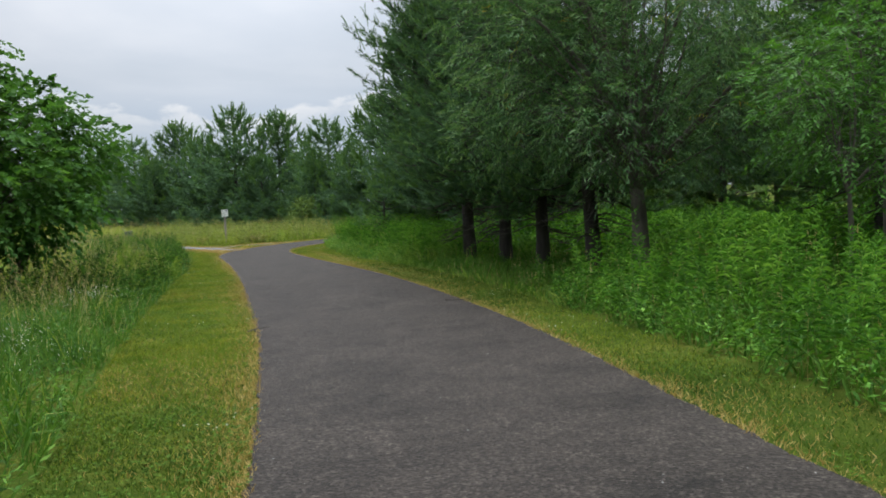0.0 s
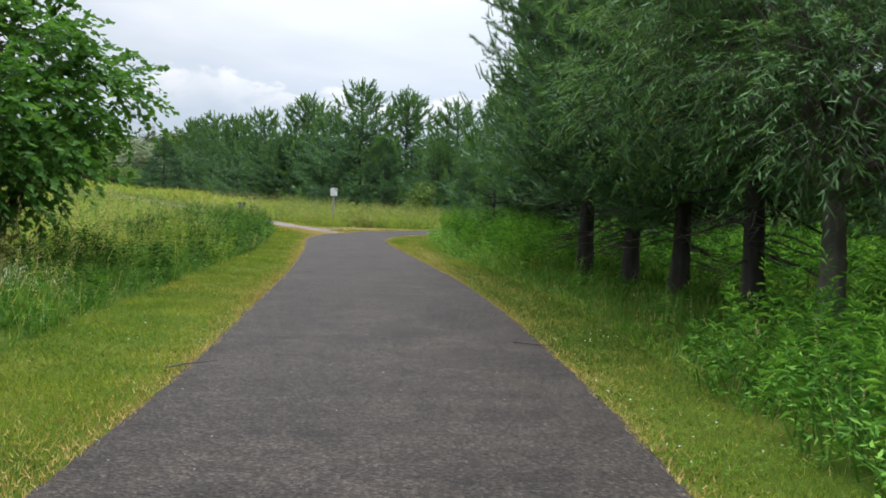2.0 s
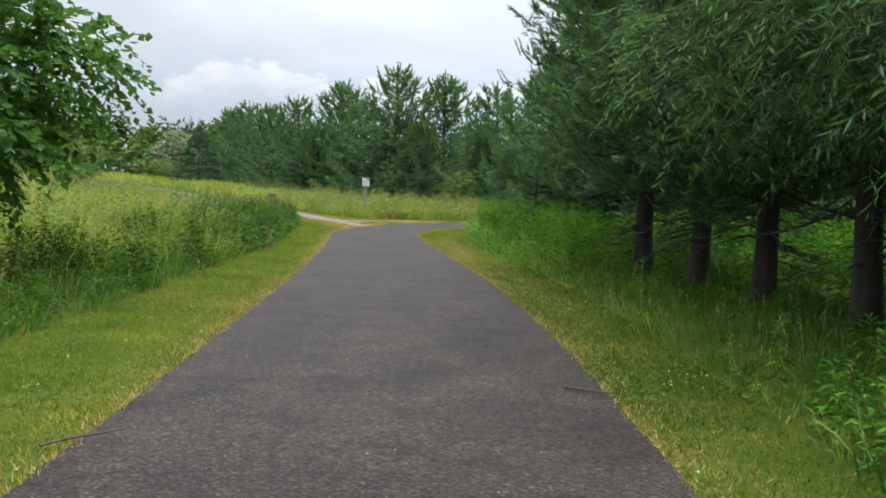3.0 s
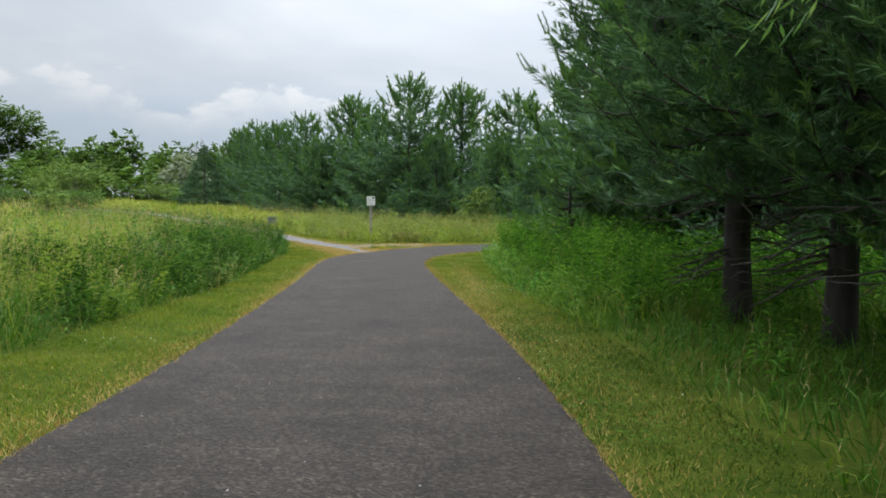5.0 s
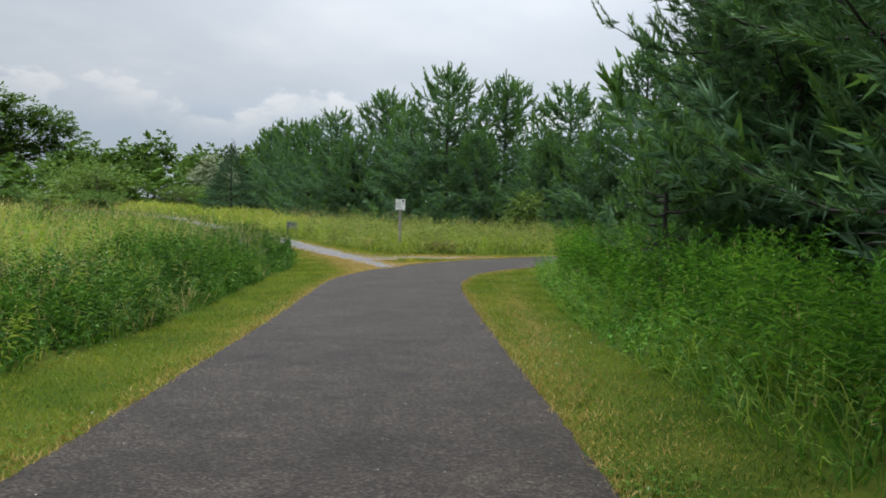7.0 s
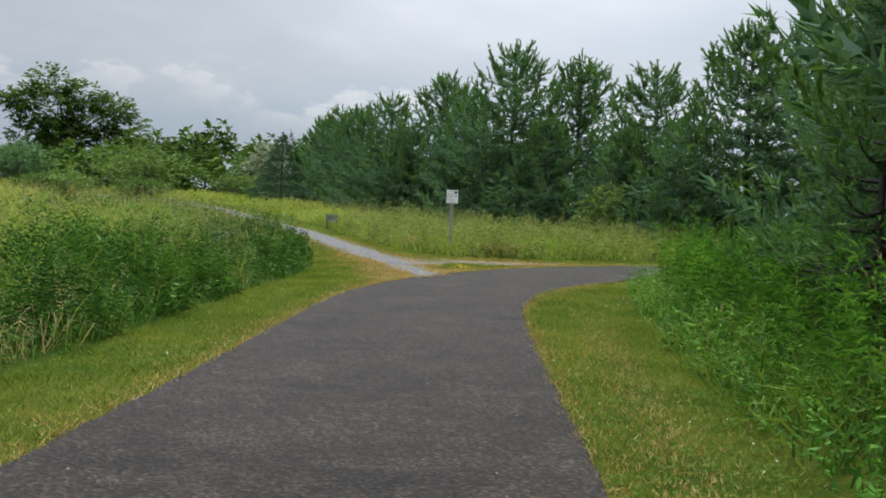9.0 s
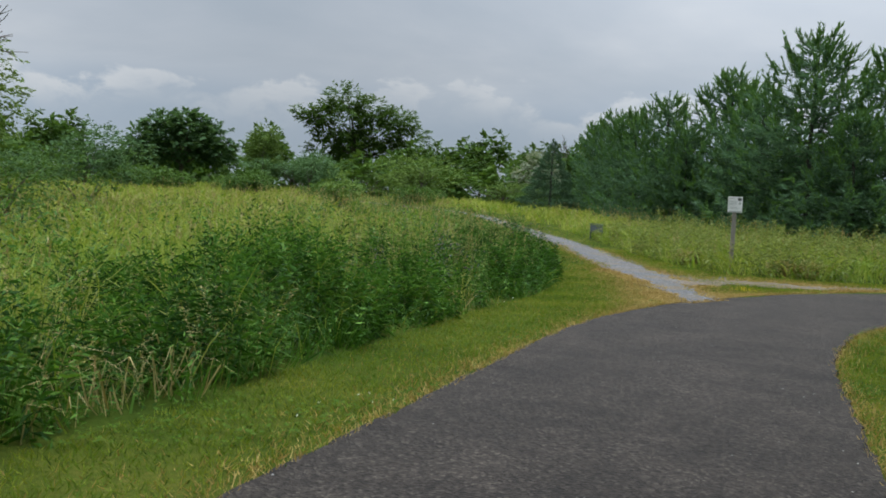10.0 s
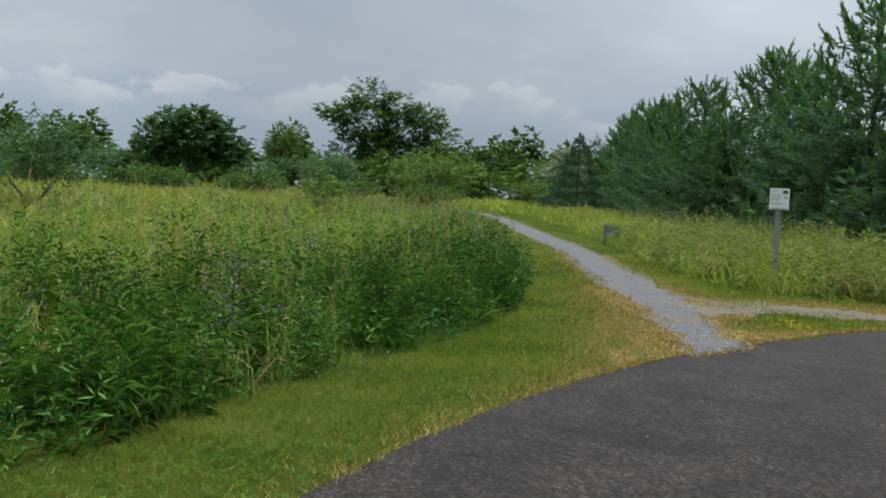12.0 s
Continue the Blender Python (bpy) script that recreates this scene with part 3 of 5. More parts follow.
# deeper green patches, plus tree shade coloured in near the start and pines
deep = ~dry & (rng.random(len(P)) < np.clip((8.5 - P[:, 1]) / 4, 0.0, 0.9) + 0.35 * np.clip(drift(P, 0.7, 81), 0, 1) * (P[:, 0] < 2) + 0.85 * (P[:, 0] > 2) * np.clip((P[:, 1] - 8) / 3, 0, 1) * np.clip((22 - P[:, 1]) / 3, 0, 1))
for name, sel, mat, label in (("mown_grass", deep, M_TURF_DEEP_SHADE, "deep green mown grass mixed with clover, part of it darkened as tree shade"), ("mown_grass", ~dry & ~deep, M_TURF, "short mown green grass beside the asphalt path"), ("dry_mown_grass", dry, M_DRY, "short dry tan grass along the path edge")):
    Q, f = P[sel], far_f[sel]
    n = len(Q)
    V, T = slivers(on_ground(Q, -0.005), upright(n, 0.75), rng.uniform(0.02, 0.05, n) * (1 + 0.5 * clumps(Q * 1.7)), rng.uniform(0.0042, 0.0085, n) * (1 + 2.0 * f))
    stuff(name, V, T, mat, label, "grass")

# matted dry thatch where feet leave the asphalt for the gravel
P = np.vstack([mown_points((-1.2, 33.2, 2.4, 39.5), 1500), mown_points((1.5, 37.6, 5.5, 39.6), 900)])
de = np.minimum(gap_to(EDGE_L[::2], P), gap_to(EDGE_R[::2], P))
dl = np.where(gap_to(GRAVEL_L, P) < gap_to(GRAVEL_R, P), gap_to(GRAVEL_L, P), 3 * gap_to(GRAVEL_R, P))
spot = 1.1 * np.exp(-dl / 0.4) + 0.7 * np.exp(-de / 0.2) + 0.6 * drift(P, 2.1, 61)
P = P[spot > 0.55]
n = len(P)
V, T = slivers(on_ground(P, 0.012), upright(n, 2.6), rng.uniform(0.03, 0.06, n), rng.uniform(0.008, 0.016, n))
k = rng.random(260)[:, None]
seam = np.array([1.35, 34.05]) * (1 - k) + np.array([1.79, 35.0]) * k + rng.normal(0, 0.045, (260, 2))
V, T = join((V, T), slivers(on_ground(seam, 0.012), upright(260, 1.4), rng.uniform(0.025, 0.055, 260), rng.uniform(0.007, 0.014, 260)))
stuff("dry_thatch", V, T, M_DRY, "matted tan thatch beside the gravel path", "grass")

# clover patches with white heads in the mown strips
P = np.vstack([mown_points((-1.4, 3, 1.2, 34), 320), mown_points((2.6, 3, 5.2, 34), 320)])
P = P[(drift(P, 1.1, 12) > 0.12) & (rng.random(len(P)) < 0.6)]
n = len(P)
c3 = np.repeat(P, 3, axis=0)
ang = np.tile([0, 2.1, 4.2], n) + np.repeat(rng.uniform(0, 6.28, n), 3)
D = unit(np.column_stack([np.cos(ang), np.sin(ang), np.full(3 * n, 0.25)]))
V, T = quads_leaf(on_ground(c3, 0.035), D, rng.uniform(0.012, 0.022, 3 * n), rng.uniform(0.012, 0.02, 3 * n), flat=0.9)
stuff("clover", V, T, M_CLOVER, "low green clover leaves in the mown grass", "clover")
W = P[rng.random(n) < 0.035]
W = W[drift(W, 1.7, 4) > 0.0]
k = len(W)
D = unit(rng.normal(size=(k * 7, 3)) * [1, 1, 0.6] + [0, 0, 0.5])
V, T = slivers(on_ground(np.repeat(W, 7, axis=0), 0.055) + D * 0.002, D, np.full(k * 7, 0.009), np.full(k * 7, 0.008))
stuff("clover_flower", V, T, M_WHITE, "small white clover heads dotted in the mown grass", "flower")

# ---- tall meadow ----
def under_pines(P):
    """1 in the dim strip under the front row of pines, 0 in the open."""
    x, y = P[:, 0], P[:, 1]
    return np.clip((x - 4.4) / 0.8, 0, 1) * np.clip((9.2 - x) / 1.0, 0, 1) * np.clip((y - 9.0) / 2.5, 0, 1) * np.clip((20.8 - y) / 1.8, 0, 1)



def meadow_blades(P, edge, hmin, hmax, w, lean, droop, per=1):
    n = len(P)
    d = gap_to(edge, P)
    rise = np.clip(0.45 + 0.55 * d / 0.6, 0.45, 1.0) * (0.66 + 0.42 * clumps(P) + 0.12 * drift(P, 0.5, 8)) * (1 - 0.5 * under_pines(P))
    D = upright(n, lean)
    D = unit(D + np.column_stack([drift(P, 1.4, 31), drift(P, 1.4, 57), np.zeros(n)]) * 0.35)
    return bent_blades(on_ground(P, -0.02), D, rng.uniform(hmin, hmax, n) * rise, rng.uniform(0.6, 1.4, n) * w, rng.uniform(0.2, 1.0, n) * droop)


def stems(P, H, lean, every, leaf_l, leaf_w, droop=0.2, bottom=0.15, top_short=0.5):
    """Leafy upright weeds: stalks and the leaves up them."""
    n = len(P)
    base = on_ground(P, -0.02)
    D = upright(n, lean)
    Vs, Ts = slivers(base, D, H, np.full(n, 0.007))
    k = every
    f = (1 - (1 - np.arange(k) / k) ** 1.35 * (1 - bottom))[None, :] + rng.uniform(-0.02, 0.02, (n, k))
    pos = base[:, None] + D[:, None] * (H[:, None] * f)[..., None]
    ang = (np.arange(k) * 2.4)[None, :] + rng.uniform(0, 6.28, (n, 1)) + rng.normal(0, 0.7, (n, k))
    upw = 0.55 * f - droop + rng.normal(0, 0.45, (n, k))
    LD = unit(np.stack([np.cos(ang), np.sin(ang), upw], -1).reshape(-1, 3))
    size = (1 - (1 - top_short) * f ** 2) * rng.uniform(0.7, 1.25, (n, k)) * np.sqrt(H / 0.9)[:, None]
    V, T = quads_leaf(pos.reshape(-1, 3), LD, leaf_l * size.ravel(), leaf_w * size.ravel(), flat=0.35)
    return (Vs, Ts), (V, T)


def goldenrod(P, H, k, leaf_l, leaf_w, lean=0.2, bare=0.25):
    """Upright stalks with lance leaves all the way up: the low ones hang, the top ones stand up in a rosette."""
    n = len(P)
    base = on_ground(P, -0.02)
    D = upright(n, lean)
    f = bare + (1 - bare) * (1 - (1 - (np.arange(k) + 0.5) / k) ** 1.5)[None, :] + rng.uniform(-0.015, 0.015, (n, k))
    pos = base[:, None] + D[:, None] * (H[:, None] * f)[..., None]
    ang = (np.arange(k) * 2.4)[None, :] + rng.uniform(0, 6.28, (n, 1)) + rng.normal(0, 0.3, (n, k))
    rise = -0.35 + 1.3 * f ** 3 + rng.normal(0, 0.22, (n, k))
    LD = unit(np.stack([np.cos(ang), np.sin(ang), rise], -1)).reshape(-1, 3)
    size = (rng.uniform(0.75, 1.2, (n, k)) * (1 - 0.45 * f ** 4)).reshape(-1, 1)
    L, W = leaf_l * size, leaf_w * size
    S = unit(np.cross(LD, np.array([0, 0, 1.0])) + rng.normal(0, 0.25, LD.shape))
    Q = pos.reshape(-1, 3)
    M = Q + LD * L * 0.45 + np.array([0, 0, 0.10]) * L
    V = np.stack([Q, M + S * W / 2, Q + LD * L - np.array([0, 0, 0.12]) * L, M - S * W / 2], 1).reshape(-1, 3)
    T = (np.arange(len(Q))[:, None, None] * 4 + np.array([[0, 1, 2], [0, 2, 3]])[None]).reshape(-1, 3)
    return slivers(base, D, H, np.full(n, 0.008)), (V, T)


def edge_height(P, edge, hmin, hmax):
    d = gap_to(edge, P)
    return rng.uniform(hmin, hmax, len(P)) * np.clip(0.5 + 0.5 * d / 0.5, 0.5, 1.0) * (0.58 + 0.6 * clumps(P) + 0.1 * drift(P, 0.6, 2)) * (1 - 0.55 * under_pines(P))


LSIDE = MEADOW_L[::2]
RSIDE = MEADOW_R[::2]
FSIDE = MEADOW_F[::2]
near_l = scatter(AREA_L, (-4.2, 3, 0.3, 42), 400)
near_l = near_l[gap_to(LSIDE, near_l) < 2.3]
near_l = near_l[rng.random(len(near_l)) < np.where(near_l[:, 1] > 23, 0.75, 1.0) * (0.2 + 0.8 * clumps(near_l) ** 1.5)]
mid_l = scatter(AREA_L, (-13, 8, -2.0, 58), 75)
mid_l = mid_l[gap_to(LSIDE, mid_l) >= 2.1]
far_l = scatter(AREA_L, (-60, 24, -8, 96), 6)
far_l = far_l[(gap_to(LSIDE, far_l) > 5)]
lush = rng.random(len(near_l)) < np.clip(1.05 - 0.35 * gap_to(LSIDE, near_l) + 0.6 * (near_l[:, 1] < 14) + 0.3 * drift(near_l, 0.4, 3), 0.15, 0.95)
V, T = meadow_blades(near_l[lush], LSIDE, 0.42, 0.85, 0.011, 0.42, 1.0)
stuff("lush_grass", V, T, M_LUSH, "lush green grass along the meadow edge", "grass")
near_l = near_l[~lush]
green = rng.random(len(mid_l)) < np.clip(1.15 - gap_to(LSIDE, mid_l) / 9 + 0.35 * drift(mid_l, 0.45, 6), 0.05, 0.95)
V, T = meadow_blades(mid_l[green], LSIDE, 0.55, 0.98, 0.022, 0.5, 1.0)
stuff("green_meadow_grass", V, T, M_GREEN, "fresh green tall grass in the meadow", "grass")
mid_l = mid_l[~green]
V, T = join(meadow_blades(near_l, LSIDE, 0.45, 1.0, 0.009, 0.28, 0.9), meadow_blades(mid_l, LSIDE, 0.6, 1.05, 0.02, 0.5, 1.0), meadow_blades(far_l, LSIDE, 0.65, 1.05, 0.08, 0.6, 1.0))
stuff("meadow_grass", V, T, M_GRASS, "tall green and yellowing meadow grass", "grass")

near_r = scatter(AREA_R, (3.8, 2, 9.0, 40), 165)
near_r = near_r[gap_to(RSIDE, near_r) < 3.2]
far_r = scatter(AREA_R, (6.5, 3, 20, 42), 26)
far_r = far_r[gap_to(RSIDE, far_r) > 2.2]
tuft_r = scatter(AREA_R, (3.8, 10, 6.8, 40), 190)
tuft_r = tuft_r[(gap_to(RSIDE, tuft_r) < 1.1) & (drift(tuft_r, 1.3, 71) > -0.25) & (rng.random(len(tuft_r)) > under_pines(tuft_r))]
V, T = join(meadow_blades(near_r, RSIDE, 0.4, 0.85, 0.012, 0.4, 1.0), meadow_blades(far_r, RSIDE, 0.5, 0.95, 0.03, 0.3, 0.8))
stuff("lush_grass", V, T, M_LUSH, "lush tall green grass under and beside the pines", "grass")
V, T = meadow_blades(tuft_r, RSIDE, 0.45, 0.9, 0.013, 0.5, 1.0)
stuff("green_meadow_grass", V, T, M_GREEN, "arching fresh green grass along the mown strip", "grass")

far_f = scatter(AREA_F, (-16, 40, 14, 56), 70)
far_g = scatter(AREA_F, (-34, 58, 20, 90), 9)
green = rng.random(len(far_f)) < np.clip(0.45 - gap_to(FSIDE, far_f) / 18 + 0.3 * drift(far_f, 0.6, 91), 0.08, 0.8)
V, T = meadow_blades(far_f[green], FSIDE, 0.6, 1.0, 0.026, 0.45, 1.0)
stuff("green_meadow_grass", V, T, M_GREEN, "fresh green tall grass before the row of young pines", "grass")
V, T = join(meadow_blades(far_f[~green], FSIDE, 0.6, 1.05, 0.024, 0.5, 1.0), meadow_blades(far_g, FSIDE, 0.55, 0.95, 0.07, 0.6, 1.0))
stuff("meadow_grass", V, T, M_GRASS, "tall meadow grass before the row of young pines", "grass")

# seed heads stand above the grass
def seed_heads(P, edge, lo, hi, size):
    n = len(P)
    H = edge_height(P, edge, lo, hi)
    D = upright(n, 0.2)
    base = on_ground(P, -0.02)
    a = slivers(base, D, H, np.full(n, 0.004 * size))
    tip = base + D * H[:, None]
    k = 6
    SD = unit(np.repeat(D, k, axis=0) * 1.0 + rng.normal(0, 0.35, (n * k, 3)))
    b = slivers(np.repeat(tip, k, axis=0) - np.repeat(D, k, axis=0) * rng.uniform(0, 0.12, (n * k, 1)), SD, rng.uniform(0.02, 0.05, n * k) * size, np.full(n * k, 0.006 * size))
    return join(a, b)


s1 = scatter(AREA_L, (-4, 2, 0.2, 46), 30)
s1 = s1[(gap_to(LSIDE, s1) > 0.35) & (drift(s1, 0.7, 14) > -0.2) & (s1[:, 1] > 10)]
s2 = scatter(AREA_L, (-26, 12, -3, 66), 5)
s3 = scatter(AREA_F, (-16, 40, 16, 66), 6)
s4 = scatter(AREA_R, (4, 2, 7, 40), 5)
V, T = join(seed_heads(s1, LSIDE, 0.7, 1.15, 1.2), seed_heads(s2, LSIDE, 0.8, 1.1, 2.2), seed_heads(s3, FSIDE, 0.6, 0.95, 2.2), seed_heads(s4, RSIDE, 0.7, 1.1, 1.2))
stuff("seed_head", V, T, M_SEED, "pale straw-coloured grass seed heads above the meadow", "grass")

# drooping tan brome heads in loose tufts
hub = scatter(AREA_L, (-2.2, 19, 0.2, 31), 1.6)
hub = hub[(gap_to(LSIDE, hub) < 1.3) & (drift(hub, 0.9, 23) > -0.3)]
P = np.repeat(hub, 26, axis=0) + rng.normal(0, 0.16, (len(hub) * 26, 2))
P = P[inside(AREA_L, P)]
V, T = bent_blades(on_ground(P), upright(len(P), 0.32), edge_height(P, LSIDE, 0.6, 0.95), rng.uniform(0.006, 0.013, len(P)), rng.uniform(0.7, 1.0, len(P)))
stuff("brome_grass", V, T, M_SEED, "drooping straw-tan brome grass in the meadow edge", "grass")

# leafy weeds
fl = scatter(AREA_L, (-5.5, 3, 0.3, 46), 28)
dl = gap_to(LSIDE, fl)
fl = fl[(drift(fl, 0.35, 20) + (fl[:, 1] - 19) / 14 > -0.1) & (dl < np.where(fl[:, 1] > 24, 3.6, 1.6)) & (rng.random(len(fl)) < 0.12 + clumps(fl) ** 1.5)]
early = fl[:, 1] < 22
S0, L0 = goldenrod(fl[early], edge_height(fl[early], LSIDE, 0.55, 0.98), 24, 0.11, 0.024, 0.36, 0.15)
fl = fl[~early]
S1, L1 = stems(fl, edge_height(fl, LSIDE, 0.55, 0.98), 0.36, 24, 0.11, 0.026)
fr = scatter(AREA_R, (4, 2, 9, 40), 34)
fr = fr[(gap_to(RSIDE, fr) < 2.6) & (gap_to(RSIDE, fr) > np.where(fr[:, 1] > 12, 0.45, 0.1)) & (rng.random(len(fr)) < (0.3 + clumps(fr)) * (1 - 0.96 * under_pines(fr)))]
S2, L2 = goldenrod(fr, edge_height(fr, RSIDE, 0.85, 1.2), 28, 0.125, 0.023, 0.22)
fr2 = scatter(AREA_R, (6.5, 2, 18, 40), 9)
fr2 = fr2[(gap_to(RSIDE, fr2) > 2.6) & (rng.random(len(fr2)) < 1 - 0.7 * under_pines(fr2))]
S3, L3 = goldenrod(fr2, edge_height(fr2, RSIDE, 0.85, 1.1), 15, 0.20, 0.06, 0.15, 0.4)
ff = scatter(AREA_F, (-10, 40, 16, 52), 11)
ff = ff[rng.random(len(ff)) < 0.35 + clumps(ff * 0.6)]
S4, L4 = goldenrod(ff, edge_height(ff, FSIDE, 0.7, 1.05), 14, 0.19, 0.05, 0.2, 0.2)
ml = scatter(AREA_L, (-16, 8, -4, 60), 4)
S5, L5 = stems(ml, edge_height(ml, LSIDE, 0.7, 1.05), 0.16, 14, 0.15, 0.05)
stuff("weeds", *L0, M_GREEN, "fresh green leafy weeds in the meadow edge", "weeds")
stuff("weeds", *join(L1, L5), M_FORB_OLIVE, "leafy green weeds along the meadow edge", "weeds")
stuff("weeds", *L4, M_FORB_PALE, "pale green leafy weeds before the young pines", "weeds")
V, T = join(L2, L3)
stuff("weeds", V, T, M_FORB, "dense waist-high goldenrod weeds beside the mown strip", "weeds")
V, T = join(S0, S1, S2, S3, S4, S5)
stuff("weed_stems", V, T, M_STEM, "thin green weed stalks", "weeds")
front_l = scatter(AREA_L, (-2.6, 3, 0.3, 43), 55)
front_l = front_l[(gap_to(LSIDE, front_l) < 0.75) & ((front_l[:, 1] > 21) | (rng.random(len(front_l)) < 0.35))]
front_r = scatter(AREA_R, (3.8, 2, 7.5, 38), 50)
front_r = front_r[(gap_to(RSIDE, front_r) < 0.7) & (rng.random(len(front_r)) < 1 - np.clip((front_r[:, 1] - 9.5) / 2, 0, 1) * np.clip((22 - front_r[:, 1]) / 2, 0, 1))]
SA, LA = stems(front_l, rng.uniform(0.2, 0.62, len(front_l)) * (0.55 + 0.6 * clumps(front_l)), 0.45, 16, 0.115, 0.034, bottom=0.03)
SB, LB = stems(front_r, rng.uniform(0.25, 0.65, len(front_r)), 0.45, 16, 0.12, 0.036, bottom=0.05)
stuff("weeds", *LA, M_FORB_OLIVE, "low leafy weeds spilling over the mown edge", "weeds")
stuff("weeds", *LB, M_FORB, "low bright weeds spilling over the mown strip", "weeds")
# bushy mounds of taller weeds that stand apart from one another
hubs = scatter(AREA_L, (-4.6, 12, 0.2, 42), 1.7)
hubs = hubs[(gap_to(LSIDE, hubs) > 0.15) & (gap_to(LSIDE, hubs) < 2.6) & (rng.random(len(hubs)) < np.where(hubs[:, 1] > 22, 1.0, 0.35))]
per_hub = 24
mound = np.repeat(hubs, per_hub, axis=0) + rng.normal(0, 0.2, (len(hubs) * per_hub, 2))
lift_hub = np.repeat(rng.uniform(0.65, 1.12, len(hubs)), per_hub)
keep = inside(AREA_L, mound)
mound, lift_hub = mound[keep], lift_hub[keep]
tall = edge_height(mound, LSIDE, 0.68, 0.95) * lift_hub
SM, LM = goldenrod(mound, tall, 22, 0.125, 0.025, 0.3, 0.08)
stuff("weeds", *LM, M_FORB_OLIVE, "bushy mounds of green weeds in the meadow edge", "weeds")
stuff("weed_stems", *SM, M_STEM, "thin green stalks of the bushy weeds", "weeds")
fp = scatter(AREA_L, (-3.2, 2, 0.3, 44), 8)
fp = fp[(drift(fp, 0.6, 33) > -0.1) & (fp[:, 1] > 14)]
S6, L6 = stems(fp, edge_height(fp, LSIDE, 0.6, 1.0), 0.25, 34, 0.05, 0.022)
V, T = join(S6, L6)
tanp = scatter(AREA_L, (-3.4, 8, 0.3, 36), 8)
tanp = tanp[drift(tanp, 0.8, 51) > 0.0]
S7, L7 = stems(tanp, edge_height(tanp, LSIDE, 0.55, 0.95), 0.3, 22, 0.045, 0.014, bottom=0.5)
stuff("straw_weeds", *join(S7, L7), M_SEED, "straw-coloured dead weed stalks in the meadow edge", "weeds")
stuff("pale_weeds", V, T, M_FORB_PALE, "grey-green pale weeds gone to seed in the meadow edge", "weeds")


# ---- trees ----
def thing(name, label, category, group=""):
    return tagged(new(name), label, category, group)


def tufts(P, D, k, length, width, spread=0.8):
    """Plumes: needles set along a shoot, each leaning forwards out of it."""
    n = len(P)
    DD = np.repeat(D, k, axis=0)
    ND = unit(DD * 0.8 + side_of(DD) * rng.uniform(0.25, spread, (n * k, 1)))
    PP = np.repeat(P, k, axis=0) + DD * rng.uniform(-0.75, 0.45, (n * k, 1)) * length
    return slivers(PP, ND, rng.uniform(0.7, 1.15, n * k) * length, rng.uniform(0.7, 1.2, n * k) * width)


def lump(ob):
    ob["kind"] = "stuff"
    return ob


